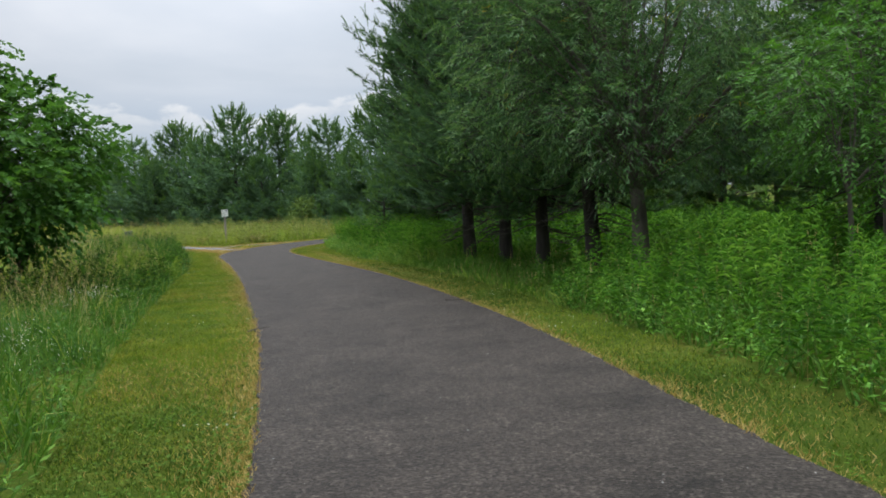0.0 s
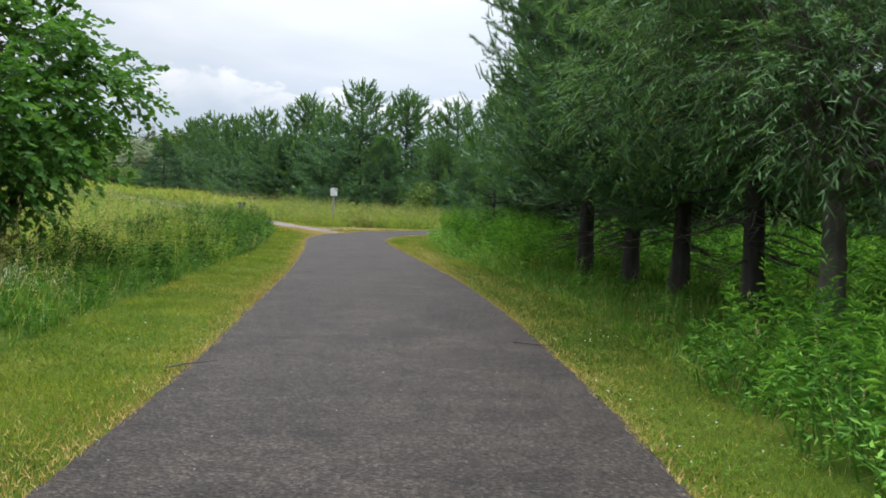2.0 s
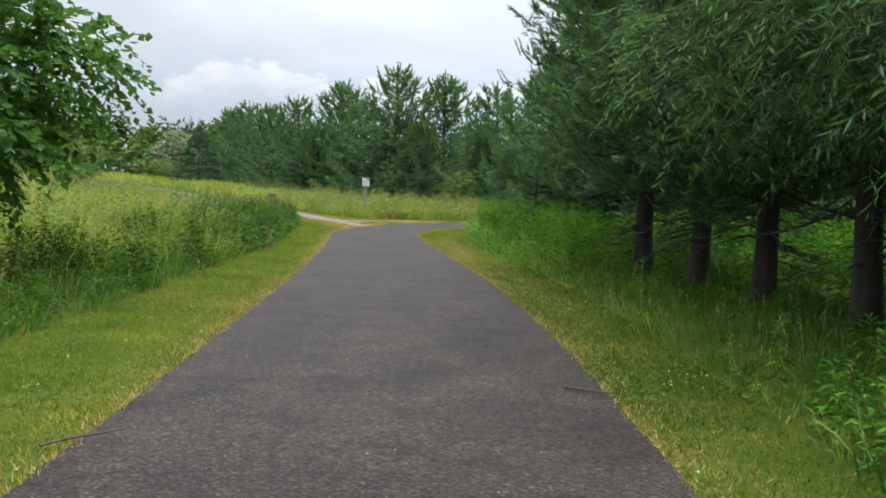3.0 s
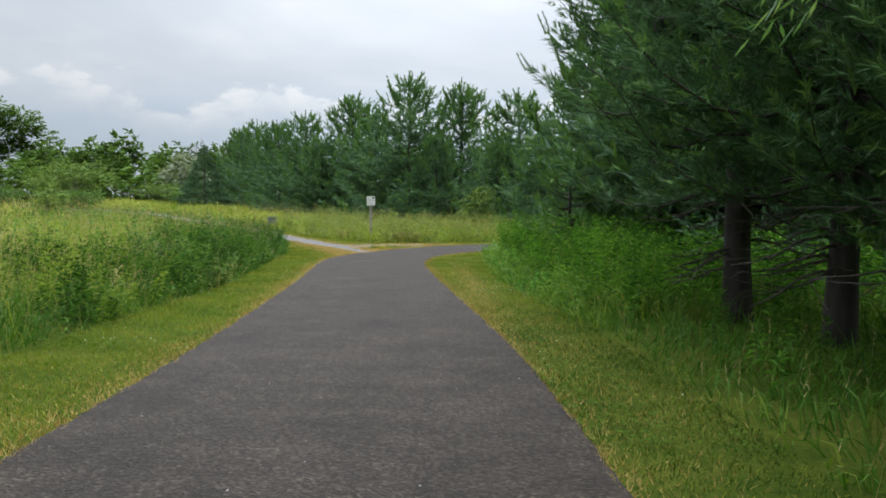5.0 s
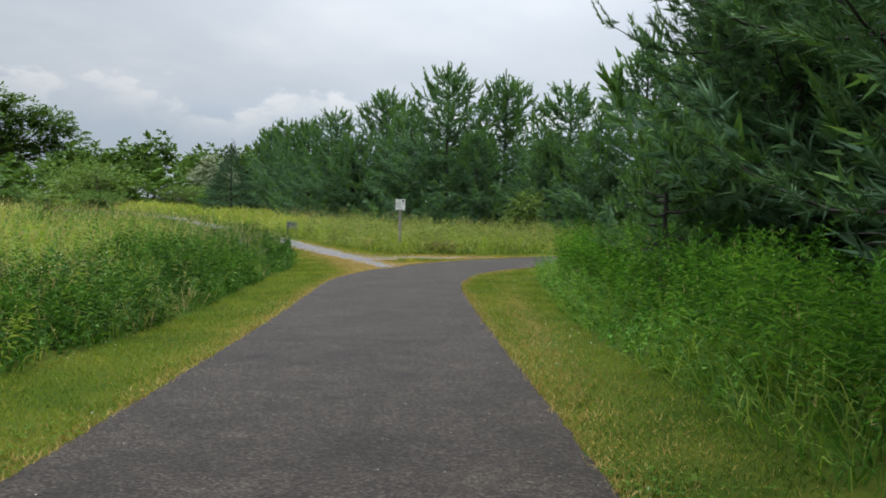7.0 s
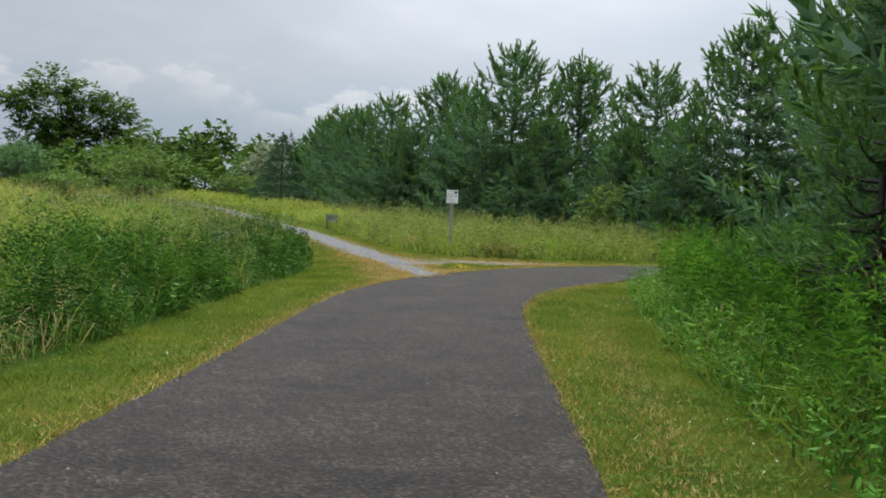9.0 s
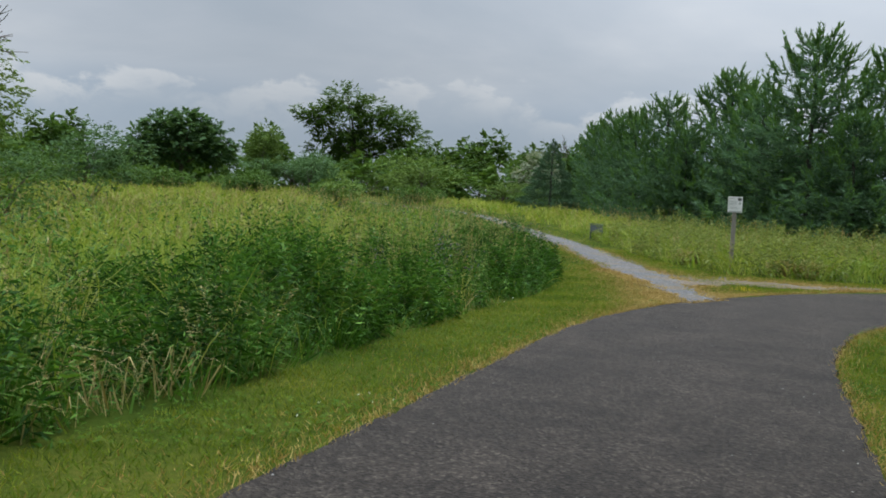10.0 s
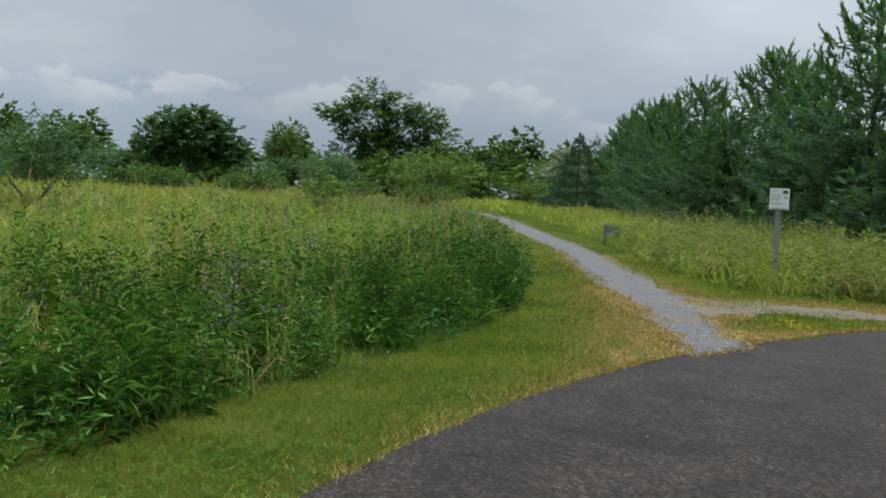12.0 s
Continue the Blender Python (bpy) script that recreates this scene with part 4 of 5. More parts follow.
def pine(h, radius, clear, seed, k=20, needle=0.15, width=0.0138, trunk_r=0.13, dead=0, label="", group="", whorl=0.36, twig_gap=0.12, tuft_gap=0.15, full=0.85, fresh=0.25, candle=0.46, needles=None, low=0.85):
    """A white pine: whorls of boughs that sweep up at their ends, flat side twigs with tufts of long needles, candles at the top."""
    global rng
    rng = np.random.default_rng(seed)
    tree = thing("pine_tree", label, "pine tree", group)
    zz = np.linspace(0, h, 14)
    wob = np.column_stack([np.sin(zz * 0.7 + seed) * 0.05, np.cos(zz * 0.6 + seed) * 0.05, zz - 0.05])
    child("trunk", mesh_of("trunk", *tube(wob, trunk_r * (1 - zz / h) ** 0.8 * (1 + 0.25 * np.exp(-zz * 4)) + 0.012, 9), M_BARK, smooth=True), tree)
    limbs, tp, td, up_p = [], [], [], []
    z = clear
    while z < h - 0.3:
        f = (z - clear) / (h - clear)
        reach = radius * min(1.0, low + 1.2 * f) * (1 - f) ** full
        m = rng.integers(5, 8)
        a0 = rng.uniform(0, 6.28)
        for i in range(m):
            a = a0 + i * 6.283 / m + rng.normal(0, 0.2)
            L = max(0.35, reach * rng.uniform(0.62, 1.15))
            rise = -0.08 + 0.55 * f ** 1.4 + rng.normal(0, 0.10)
            s = np.linspace(0, 1, 6)
            out = np.array([math.cos(a), math.sin(a), 0.0])
            zb = z + rng.normal(0, 0.1)
            pts = np.array([0, 0, zb]) + out * (L * s)[:, None] + np.array([0, 0, 1.0]) * (L * (rise * s - 0.14 * np.sin(s * 3.1) * (1 - f) + 0.2 * s ** 3))[:, None]
            pts[:, :2] += np.interp(zb, zz, wob[:, 0]), np.interp(zb, zz, wob[:, 1])
            limbs.append(tube(pts[::1 if k > 10 else 2][-6:], ((0.012 + 0.016 * L / radius * (1 - f)) * (1 - s) + 0.005)[::1 if k > 10 else 2], 4 if k > 10 else 3))
            lat = np.array([-out[1], out[0], 0.0])
            nt_ = max(4, int(L * 0.9 / twig_gap))
            sv = np.linspace(0.12, 0.98, nt_) + rng.normal(0, 0.02, nt_)
            on = np.stack([np.interp(sv, s, pts[:, c]) for c in range(3)], 1)
            sgn = np.where(np.arange(nt_) % 2, 1.0, -1.0)
            tl = np.clip((0.16 + 0.42 * L * (1.02 - sv)) * rng.uniform(0.6, 1.2, nt_), 0.12, 1.1)
            tdir = unit(out * 0.75 + lat * sgn[:, None] * 0.8 + np.array([0, 0, 0.22 + 0.3 * f]) + rng.normal(0, 0.16, (nt_, 3)))
            for q in range(nt_):
                c = max(1, int(tl[q] / tuft_gap))
                g = (np.arange(c) + rng.uniform(0.4, 1.0, c)) / c
                pp = on[q] + tdir[q] * (g * tl[q])[:, None]
                pp[:, 2] += 0.10 * g * g
                tp.append(pp)
                td.append(unit(tdir[q] + np.array([0, 0, 0.25]) + rng.normal(0, 0.3, (c, 3))))
            ax = max(2, int(L / (tuft_gap * 1.3)))
            sa = rng.uniform(0.1, 1.0, ax)
            tp.append(np.stack([np.interp(sa, s, pts[:, c]) for c in range(3)], 1))
            td.append(unit(out * 0.7 + np.array([0, 0, 0.5]) + rng.normal(0, 0.35, (ax, 3))))
            tp.append(pts[-1:]), td.append(unit(pts[-1:] - pts[-2:-1] + np.array([[0, 0, 0.1]])))
            if f > 0.4 or rng.random() < 0.3:
                up_p.append(pts[-1])
                if f > 0.5:
                    up_p.append(pts[-2])
        z += whorl * rng.uniform(0.7, 1.25)
    top = wob[-1]
    tp.append(top[None] - np.array([[0, 0, 0.1]])), td.append(np.array([[0, 0, 1.0]]))
    # candles: upright new shoots at the tips
    up_p.append(top)
    U = np.array(up_p)
    c = 2
    UP = np.repeat(U, c, axis=0) + rng.normal(0, 0.07, (len(U) * c, 3))
    UD = unit(np.column_stack([rng.normal(0, 0.25, len(UP)), rng.normal(0, 0.25, len(UP)), np.ones(len(UP))]) + unit(UP * [1, 1, 0] + 1e-6) * 0.35)
    shoot = [(UP + UD * d) for d in (0.13 * candle, 0.35 * candle, 0.58 * candle, 0.8 * candle)]
    A, B = np.concatenate(tp), np.concatenate(td)
    new_sel = rng.random(len(A)) < fresh * (0.4 + 0.9 * (np.hypot(A[:, 0], A[:, 1]) / radius))
    lump(child("branch_work", mesh_of("branch_work", *join(*limbs), M_BARK), tree))
    child("crown", mesh_of("crown", *tufts(A[~new_sel], B[~new_sel], k, needle, width), needles or M_NEEDLE), tree)
    nv = join(tufts(A[new_sel], B[new_sel], k, needle * 0.95, width), tufts(np.concatenate(shoot), np.concatenate([UD] * 4), max(5, k // 2), needle * 0.6, width, 0.5), slivers(UP, UD, np.full(len(UP), candle), np.full(len(UP), min(width * 2.2, 0.09))))
    lump(child("new_growth", mesh_of("new_growth", *nv, M_NEEDLE_NEW), tree, "lighter green young needle shoots"))
    for _ in range(dead):
        tw = []
        a, L, zb = rng.uniform(0, 6.28), rng.uniform(0.7, 1.5), rng.uniform(0.6, clear - 0.1)
        s = np.linspace(0, 1, 6)
        bend = rng.normal(0, 0.25)
        pts = np.column_stack([np.cos(a + bend * s) * L * s, np.sin(a + bend * s) * L * s, zb + L * (0.12 * s - 0.3 * s * s + 0.05 * np.sin(s * 7))])
        tw.append(tube(pts, 0.015 * (1 - s) + 0.005, 4))
        for _ in range(4):
            q = pts[rng.integers(1, 5)]
            a2 = a + rng.choice([-1, 1]) * rng.uniform(0.5, 1.0)
            e = q + np.array([math.cos(a2), math.sin(a2), rng.uniform(-0.3, 0.25)]) * rng.uniform(0.3, 0.7)
            tw.append(tube([q, (q + e) / 2 + rng.normal(0, 0.03, 3), e], [0.007, 0.006, 0.003], 3))
        child("dead_branch", mesh_of("dead_branch", *join(*tw), M_TWIG), tree, "bare grey dead lower branch")
    return tree


def place(tree, x, y, turn, s=1.0, sz=1.0):
    tree.matrix_basis = pose(x, y, float(height(np.array([[x, y]]))[0]) - 0.03, 0, 0, turn) @ Matrix.Diagonal((s, s, s * sz, 1))
    return tree


def again(tree, x, y, turn, s=1.0, sz=1.0):
    keep = tree.matrix_basis.copy()
    tree.matrix_basis = Matrix()
    t = copy_thing(tree, pose(x, y, float(height(np.array([[x, y]]))[0]) - 0.03, 0, 0, turn) @ Matrix.Diagonal((s, s, s * sz, 1)))
    tree.matrix_basis = keep
    return t


ROW = "planted pines beside the path"
pa = pine(11.5, 2.5, 1.75, 11, dead=16, trunk_r=0.15, label="tall white pine with bare lower trunk and dead twigs", group=ROW)
pb = pine(10.5, 3.1, 1.75, 12, dead=16, trunk_r=0.14, label="tall white pine with bare lower trunk and dead twigs", group=ROW)
pc = pine(12.0, 3.6, 1.9, 13, k=21, whorl=0.34, twig_gap=0.14, tuft_gap=0.17, width=0.0165, full=0.6, low=0.5, trunk_r=0.15, label="broad dark white pine with boughs hanging over the weeds", group=ROW, fresh=0.25)
place(pa, 6.75, 20.0, 40)
place(pb, 7.05, 18.2, 10)
again(pa, 7.2, 16.5, 200, 0.92)
again(pb, 7.5, 14.6, 130, 1.02)
again(pb, 10.4, 10.4, 260, 0.95)
place(pc, 7.9, 27.2, 0, 1.0)

place(pine(2.5, 1.0, 0.8, 17, k=15, needle=0.13, width=0.017, trunk_r=0.04, whorl=0.3, full=0.5, fresh=0.95, candle=0.2, label="small young pine with bright new shoots among weeds", group=ROW), 6.1, 27.0, 0)

# row of young pines across the meadow
FARROW = "young pines across the meadow"
far_kw = dict(needles=M_NEEDLE_HAZE, k=7, needle=0.28, width=0.062, whorl=0.40, twig_gap=0.22, tuft_gap=0.22, trunk_r=0.11, group=FARROW, label="young white pine across the meadow with upright candles", full=0.74, fresh=0.25, candle=0.6)
fa = pine(8.3, 4.0, 0.25, 21, **far_kw)
fb = pine(8.0, 3.7, 0.25, 22, **far_kw)
place(fa, 2.7, 58.2, 0, 1.2, 0.82)
place(fb, 5.8, 59.5, 30, 1.2, 0.83)
for x, y, turn, s, src in ((-1.1, 66.2, 80, 0.98, fb), (0.6, 62.0, 10, 0.78, fa), (-4.4, 67.5, 120, 0.82, fa), (-7.0, 72, 200, 0.8, fb), (-10.2, 80, 310, 0.85, fa),
                            (-12.6, 86, 150, 0.85, fb), (8.6, 55.0, 240, 0.85, fa), (11.4, 51.0, 80, 1.0, fb), (9.0, 49.6, 300, 0.55, fa), (7.4, 53.5, 20, 0.55, fb), (14.4, 48.5, 190, 1.1, fa), (17.5, 50, 20, 0.95, fb), (-3.0, 64.5, 220, 0.6, fa), (4.2, 55.5, 120, 0.6, fb)):
    again(src, x, y, turn, s * 1.27, 0.79)
far_kw.update(group=ROW, label="dark white pine in the second row, trunk bare below")
fc = pine(10.5, 3.6, 2.1, 23, **far_kw)
far_kw.update(label="bushy white pine with boughs down to the weeds", full=0.65)
fd = pine(9.5, 3.6, 0.4, 24, **far_kw)
place(fd, 9.6, 31.6, 140)
again(fd, 10.0, 26.4, 30, 1.3)
again(fd, 10.6, 35.4, 250, 0.85)
again(fd, 8.6, 28.8, 80, 0.95)
place(fc, 17.5, 24.4, 60)
for x, y, turn, s in ((18.5, 18.0, 160, 1.0), (16.5, 30.5, 10, 1.05), (16.5, 36.5, 280, 1.0)):
    again(fc, x, y, turn, s)


def spruce(h, radius, seed, label):
    global rng
    rng = np.random.default_rng(seed)
    tree = thing("spruce_tree", label, "spruce tree")
    zz = np.linspace(0, h, 8)
    child("trunk", mesh_of("trunk", *tube(np.column_stack([zz * 0, zz * 0, zz]), 0.12 * (1 - zz / h) + 0.01, 7), M_BARK, smooth=True), tree)
    n = 2600
    f = 1 - np.sqrt(rng.random(n))
    a = rng.uniform(0, 6.28, n)
    tier = 0.82 + 0.18 * np.sin(f * 48 + np.sin(a * 3) * 1.2)
    r = radius * (1 - f) * tier * rng.uniform(0.55, 1.0, n) ** 0.5
    P = np.column_stack([np.cos(a) * r, np.sin(a) * r, 0.25 + f * (h - 0.3) - 0.12 * r])
    D = unit(np.column_stack([np.cos(a), np.sin(a), np.full(n, -0.12)]) + rng.normal(0, 0.25, (n, 3)))
    child("crown", mesh_of("crown", *tufts(P, D, 9, 0.22, 0.035, 0.9), M_SPRUCE), tree)
    return tree


place(spruce(5.3, 3.0, 31, "dark conical spruce standing apart in the meadow"), -14.1, 78.5, 0)


def limb_paths(base, tips, rng_, r0, bend=0.25, sides=6):
    """Limbs from a fork to each tip, bowed outward, with two side twigs each."""
    out = []
    for t in tips:
        t = np.asarray(t, float)
        s = np.linspace(0, 1, 7)
        d = t - base
        bow = np.array([d[0], d[1], 0]) * -bend + rng_.normal(0, 0.06, 3) * np.linalg.norm(d)
        pts = base + d * s[:, None] + bow * (np.sin(s * np.pi))[:, None]
        out.append(tube(pts, r0 * (1 - s) ** 0.9 + r0 * 0.08, sides))
    return out


def broad_tree(name, h, lobes, seed, n_spray, per, leaf, wide, mat, label, category="tree", trunk_r=0.15, fork=0.3, group="", bark=None, droop=0.25, twig=0.55, shell=0.55, detail=False, stems_n=1, alt=None, alt_share=0.0):
    """A broadleaf tree: trunk, limbs into each lobe of the crown, and leafy sprays that leave gaps between the lobes.
    lobes: (x, y, z, radius, squash)."""
    global rng
    rng = np.random.default_rng(seed)
    tree = thing(name, label, category, group)
    bark = bark or M_BARK_B
    lob = np.array(lobes, float)
    zf = h * fork
    for i in range(stems_n):
        a = i * 2.4 + seed
        off = 0.0 if stems_n == 1 else 0.35
        zz = np.linspace(-0.05, zf, 6)
        f = np.clip(zz / zf, 0, 1)
        pts = np.column_stack([np.cos(a) * off * (0.3 + f * 2.2) + 0.04 * np.sin(zz * 2), np.sin(a) * off * (0.3 + f * 2.2), zz])
        child("trunk", mesh_of("trunk", *tube(pts, trunk_r * (1 - 0.35 * f) * (1 + 0.3 * np.exp(-zz * 5)), 9), bark, smooth=True), tree)
    tips = [(x, y, z + 0.2 * r) for x, y, z, r, q in lobes]
    extra = []
    for x, y, z, r, q in lobes:
        for _ in range(3):
            v = rng.normal(size=3)
            v /= np.linalg.norm(v)
            extra.append((x + v[0] * r * 0.8, y + v[1] * r * 0.8, z + v[2] * r * q * 0.8))
    forkp = np.array([0, 0, zf * 0.95])
    main = limb_paths(forkp, tips, rng, trunk_r * 0.55)
    if detail:
        for one in main:
            child("limb", mesh_of("limb", *one, bark, smooth=True), tree)
    lump(child("branch_work", mesh_of("branch_work", *join(*([] if detail else main), *limb_paths(forkp, extra, rng, trunk_r * 0.22, sides=3)), bark, smooth=True), tree))
    w = lob[:, 3] ** 2
    which = rng.choice(len(lob), n_spray, p=w / w.sum())
    v = unit(rng.normal(size=(n_spray, 3)))
    rad = rng.uniform(shell, 1.0, n_spray) ** 0.6 * rng.uniform(0.9, 1.12, n_spray)
    C = lob[which, :3] + v * (lob[which, 3] * rad)[:, None] * np.column_stack([np.ones(n_spray), np.ones(n_spray), lob[which, 4]])
    ok = C[:, 2] > 0.25
    C, v = C[ok], v[ok]
    n = len(C)
    SD = unit(v * [1, 1, 0.55] + rng.normal(0, 0.35, (n, 3)) + np.array([0, 0, 0.12]))
    s = np.linspace(0.05, 1, per)
    pos = C[:, None] + SD[:, None] * (s * twig)[None, :, None] - np.array([0, 0, 1.0]) * (droop * twig * s ** 2)[None, :, None]
    lat = unit(np.cross(SD, np.array([0, 0, 1.0])))
    sign = np.where(np.arange(per) % 2 == 0, 1, -1)[None, :, None]
    LD = unit(SD[:, None] * 0.7 + lat[:, None] * sign * 0.75 + np.array([0, 0, -droop])[None, None] + rng.normal(0, 0.28, (n, per, 3)))
    sz = rng.uniform(0.7, 1.2, (n, per))
    fn = leaves if detail and wide > 0.05 else quads_leaf
    pick = np.repeat(rng.random(n) < alt_share, per) if alt is not None else np.zeros(n * per, bool)
    PP, DD, ss = pos.reshape(-1, 3), LD.reshape(-1, 3), sz.ravel()
    V, T = fn(PP[~pick], DD[~pick], leaf * ss[~pick], wide * ss[~pick], 0.55)
    child("crown", mesh_of("crown", V, T, mat), tree)
    if pick.any():
        child("yellow_foliage", mesh_of("yellow_foliage", *fn(PP[pick], DD[pick], leaf * ss[pick], wide * ss[pick], 0.55), alt), tree, "sprays of yellowing leaves")
    if detail:
        end = C + SD * twig - np.array([0, 0, 1.0]) * droop * twig
        a, b = slivers(C - SD * 0.15, unit(end - C + SD * 0.15), np.linalg.norm(end - C, axis=1) + 0.15, np.full(n, 0.008))
        lump(child("twig_work", mesh_of("twig_work", a, b, M_TWIG), tree))
    return tree


# willow before the pines
wil = broad_tree("willow_tree", 7.5, [(-0.6, 0.3, 3.2, 1.5, 0.9), (-1.9, 0.9, 2.9, 1.0, 0.9), (0.4, -0.9, 2.8, 1.3, 0.95), (-1.7, -0.5, 3.7, 1.3, 0.8), (-0.4, 0, 5.0, 1.7, 0.9), (1.0, 0.9, 4.0, 1.5, 0.9), (-2.0, 0.4, 4.6, 1.1, 0.9), (0.4, -1.6, 4.6, 1.4, 0.9), (-1.2, -1.6, 2.5, 0.9, 0.8), (-1.7, 0.2, 6.0, 1.3, 0.9), (-0.2, -0.6, 6.8, 1.5, 0.9), (0.9, -2.2, 3.2, 1.1, 0.8)],
                 41, 3600, 15, 0.13, 0.020, M_WILLOW, "leaning willow with narrow drooping leaves before the pines", "willow tree", 0.17, 0.22, droop=0.55, twig=0.5, shell=0.5, detail=True, alt=M_YELLOW, alt_share=0.010)
place(wil, 7.3, 12.5, 0)
# broadleaf tree in the meadow beside the path
mul = broad_tree("mulberry_tree", 6.0, [(0.3, 0.3, 2.3, 1.4, 0.8), (1.3, 1.4, 2.55, 0.85, 0.6), (-1.0, 0.2, 2.6, 1.6, 0.9), (0.2, -1.0, 1.9, 1.2, 0.8), (0.8, -0.4, 1.6, 0.9, 0.7), (-0.9, 0.3, 3.6, 1.3, 0.8), (-1.8, -0.4, 4.1, 1.4, 0.9), (-2.4, 0.4, 5.0, 1.2, 0.8), (0.5, 0.9, 3.0, 0.9, 0.6), (-1.8, 0.6, 1.7, 1.1, 0.8)],
                 42, 1900, 12, 0.135, 0.105, M_BROAD, "broadleaf tree with drooping leafy branches down to the grass", "tree", 0.11, 0.22, droop=0.5, twig=0.55, shell=0.45, detail=True, stems_n=3)
place(mul, -3.6, 16.2, 0, 1.0, 1.2)
# bright compound-leaved sapling by the weeds
ash = broad_tree("ash_sapling", 3.6, [(0, 0, 2.2, 0.8, 0.8), (-0.4, 0.3, 2.7, 0.6, 0.7), (0.3, -0.3, 1.7, 0.7, 0.7), (0.2, 0.2, 3.1, 0.5, 0.7)], 43, 420, 13, 0.10, 0.028, M_FERNY, "bright green sapling with feathery compound leaves", "sapling", 0.04, 0.4, droop=0.4, twig=0.42, shell=0.3, detail=True)
place(ash, 7.2, 7.6, 0)
again(ash, 8.6, 8.4, 120, 1.25)
back = broad_tree("tree", 8.0, [(0, 0, 4.2, 2.0, 1.0), (1.2, -1.2, 3.4, 1.6, 0.9), (-1.0, 0.8, 3.2, 1.5, 0.9), (0, 0.6, 6.2, 1.7, 0.9)], 44, 750, 10, 0.2, 0.09, M_BROAD, "dark leafy tree behind the weeds; three unseen copies block sky light", "tree", 0.16, 0.3, droop=0.4, twig=0.6, shell=0.3)
place(back, 12.6, 11.6, 0)
again(back, 14.5, 6.0, 100, 1.1)
again(back, 18.5, 13.0, 200, 1.1)
# three unseen copies behind the start, added to hold sky light off the ground
again(back, 6.4, -3.0, 40, 1.0)
again(back, -6.2, -2.0, 250, 1.0)
again(back, -4.5, -9.0, 320, 1.1)

sap = broad_tree("sapling", 2.6, [(0, 0, 1.5, 0.7, 0.9), (0.2, 0.1, 2.0, 0.5, 0.8), (-0.3, 0, 1.1, 0.5, 0.8)], 45, 260, 9, 0.13, 0.08, M_FAR_PALE, "small light green sapling at the meadow's far side", "sapling", 0.03, 0.3, droop=0.3, twig=0.3, shell=0.3)
place(sap, 6.0, 49.5, 0, 0.95)


def shrub(w, h, seed, mat, label, n=300, leaf=0.22, name="shrub", category="shrub", stems_n=3):
    r = random.Random(seed)
    lob = [(r.uniform(-.32, .32) * w, r.uniform(-.32, .32) * w, h * r.uniform(0.35, 0.66), w * r.uniform(0.2, 0.3), min(1.3, 0.9 * h / w)) for _ in range(7)]
    return broad_tree(name, h, lob, seed, n, 6, leaf, leaf * 0.55, mat, label, category, 0.05, 0.25, droop=0.2, twig=0.4, shell=0.4, stems_n=stems_n)


# bushes and trees round the far side of the meadow
place(shrub(1.7, 2.0, 51, M_FAR_PALE, "small light green bush alone in the meadow", 260, 0.14, "bush", "bush"), -14.7, 50.9, 0)
b1 = place(shrub(4.2, 4.0, 52, M_FAR_DARK, "rounded green bush at the meadow's edge", 700, 0.17, "bush", "bush"), -23.6, 46.2, 0, 0.92)
b2 = place(shrub(4.5, 3.2, 53, M_FAR_MID, "spreading yellow-green shrub with several thin stems", 420, 0.13, "shrub", "shrub", 5), -11.6, 33.4, 0, 0.75)
b3 = place(shrub(6.0, 4.6, 54, M_FAR_DARK, "dark rounded bush before taller trees", 620, 0.27, "bush", "bush"), -38.0, 84.0, 0)
b4 = place(shrub(6.5, 4.8, 55, M_FAR_PALE, "pale green willowy bush at the far meadow edge", 640, 0.24, "bush", "bush"), -26.0, 82.0, 0)
b5 = place(shrub(4.0, 2.6, 56, M_FAR_MID, "low green hedge bush along the meadow", 460, 0.24, "bush", "bush"), -42.0, 80.0, 0)
oak = broad_tree("oak_tree", 7.6, [(0, 0, 4.6, 3.0, 0.8), (-2.6, 0, 4.4, 2.1, 0.8), (2.7, 0.5, 4.4, 2.2, 0.8), (0.8, 0, 5.9, 1.9, 0.7), (-1.6, 0, 5.7, 1.7, 0.7), (3.4, 0, 3.3, 1.5, 0.8), (-3.4, 0, 3.3, 1.4, 0.8)], 61, 1300, 7, 0.46, 0.30, M_FAR_DARK, "broad dark oak across the meadow", "oak tree", 0.28, 0.3, droop=0.2, twig=0.6, shell=0.4)
place(oak, -47.2, 78.0, 45, 0.92)
bigt = broad_tree("maple_tree", 14.0, [(-2, 0, 8.5, 3.2, 0.9), (-4.5, 0, 9.5, 2.0, 0.5), (-1.5, 0, 11.8, 2.2, 0.8), (2.2, 0, 8.0, 2.8, 0.9), (4.6, 0, 9.3, 2.2, 0.7), (6.4, 0, 7.0, 2.0, 0.9), (1.5, 0, 10.6, 1.9, 0.8), (-6.2, 0, 9.9, 1.1, 0.4), (0, 0, 5.5, 2.8, 0.8), (4.5, 0, 5.0, 2.4, 0.9), (-3.5, 0, 5.6, 2.2, 0.9)], 62, 1900, 8, 0.5, 0.25, M_FAR_MID, "tall open-crowned maple with sky showing through", "maple tree", 0.3, 0.3, droop=0.15, twig=0.9, shell=0.35)
place(bigt, -52.6, 117.0, 32, 1.14, 0.9)
thin = broad_tree("tree", 7.5, [(0, 0, 5.4, 1.9, 0.9), (0.6, 0, 3.8, 1.7, 0.9), (-1.0, 0, 4.6, 1.2, 0.9), (0.5, 0, 6.5, 1.2, 0.8)], 63, 620, 8, 0.36, 0.16, M_FAR_PALE, "slender pale green tree in the far hedgerow", "tree", 0.14, 0.4, droop=0.15, twig=0.7, shell=0.4)
place(thin, -52.0, 96.0, 0, 0.9)
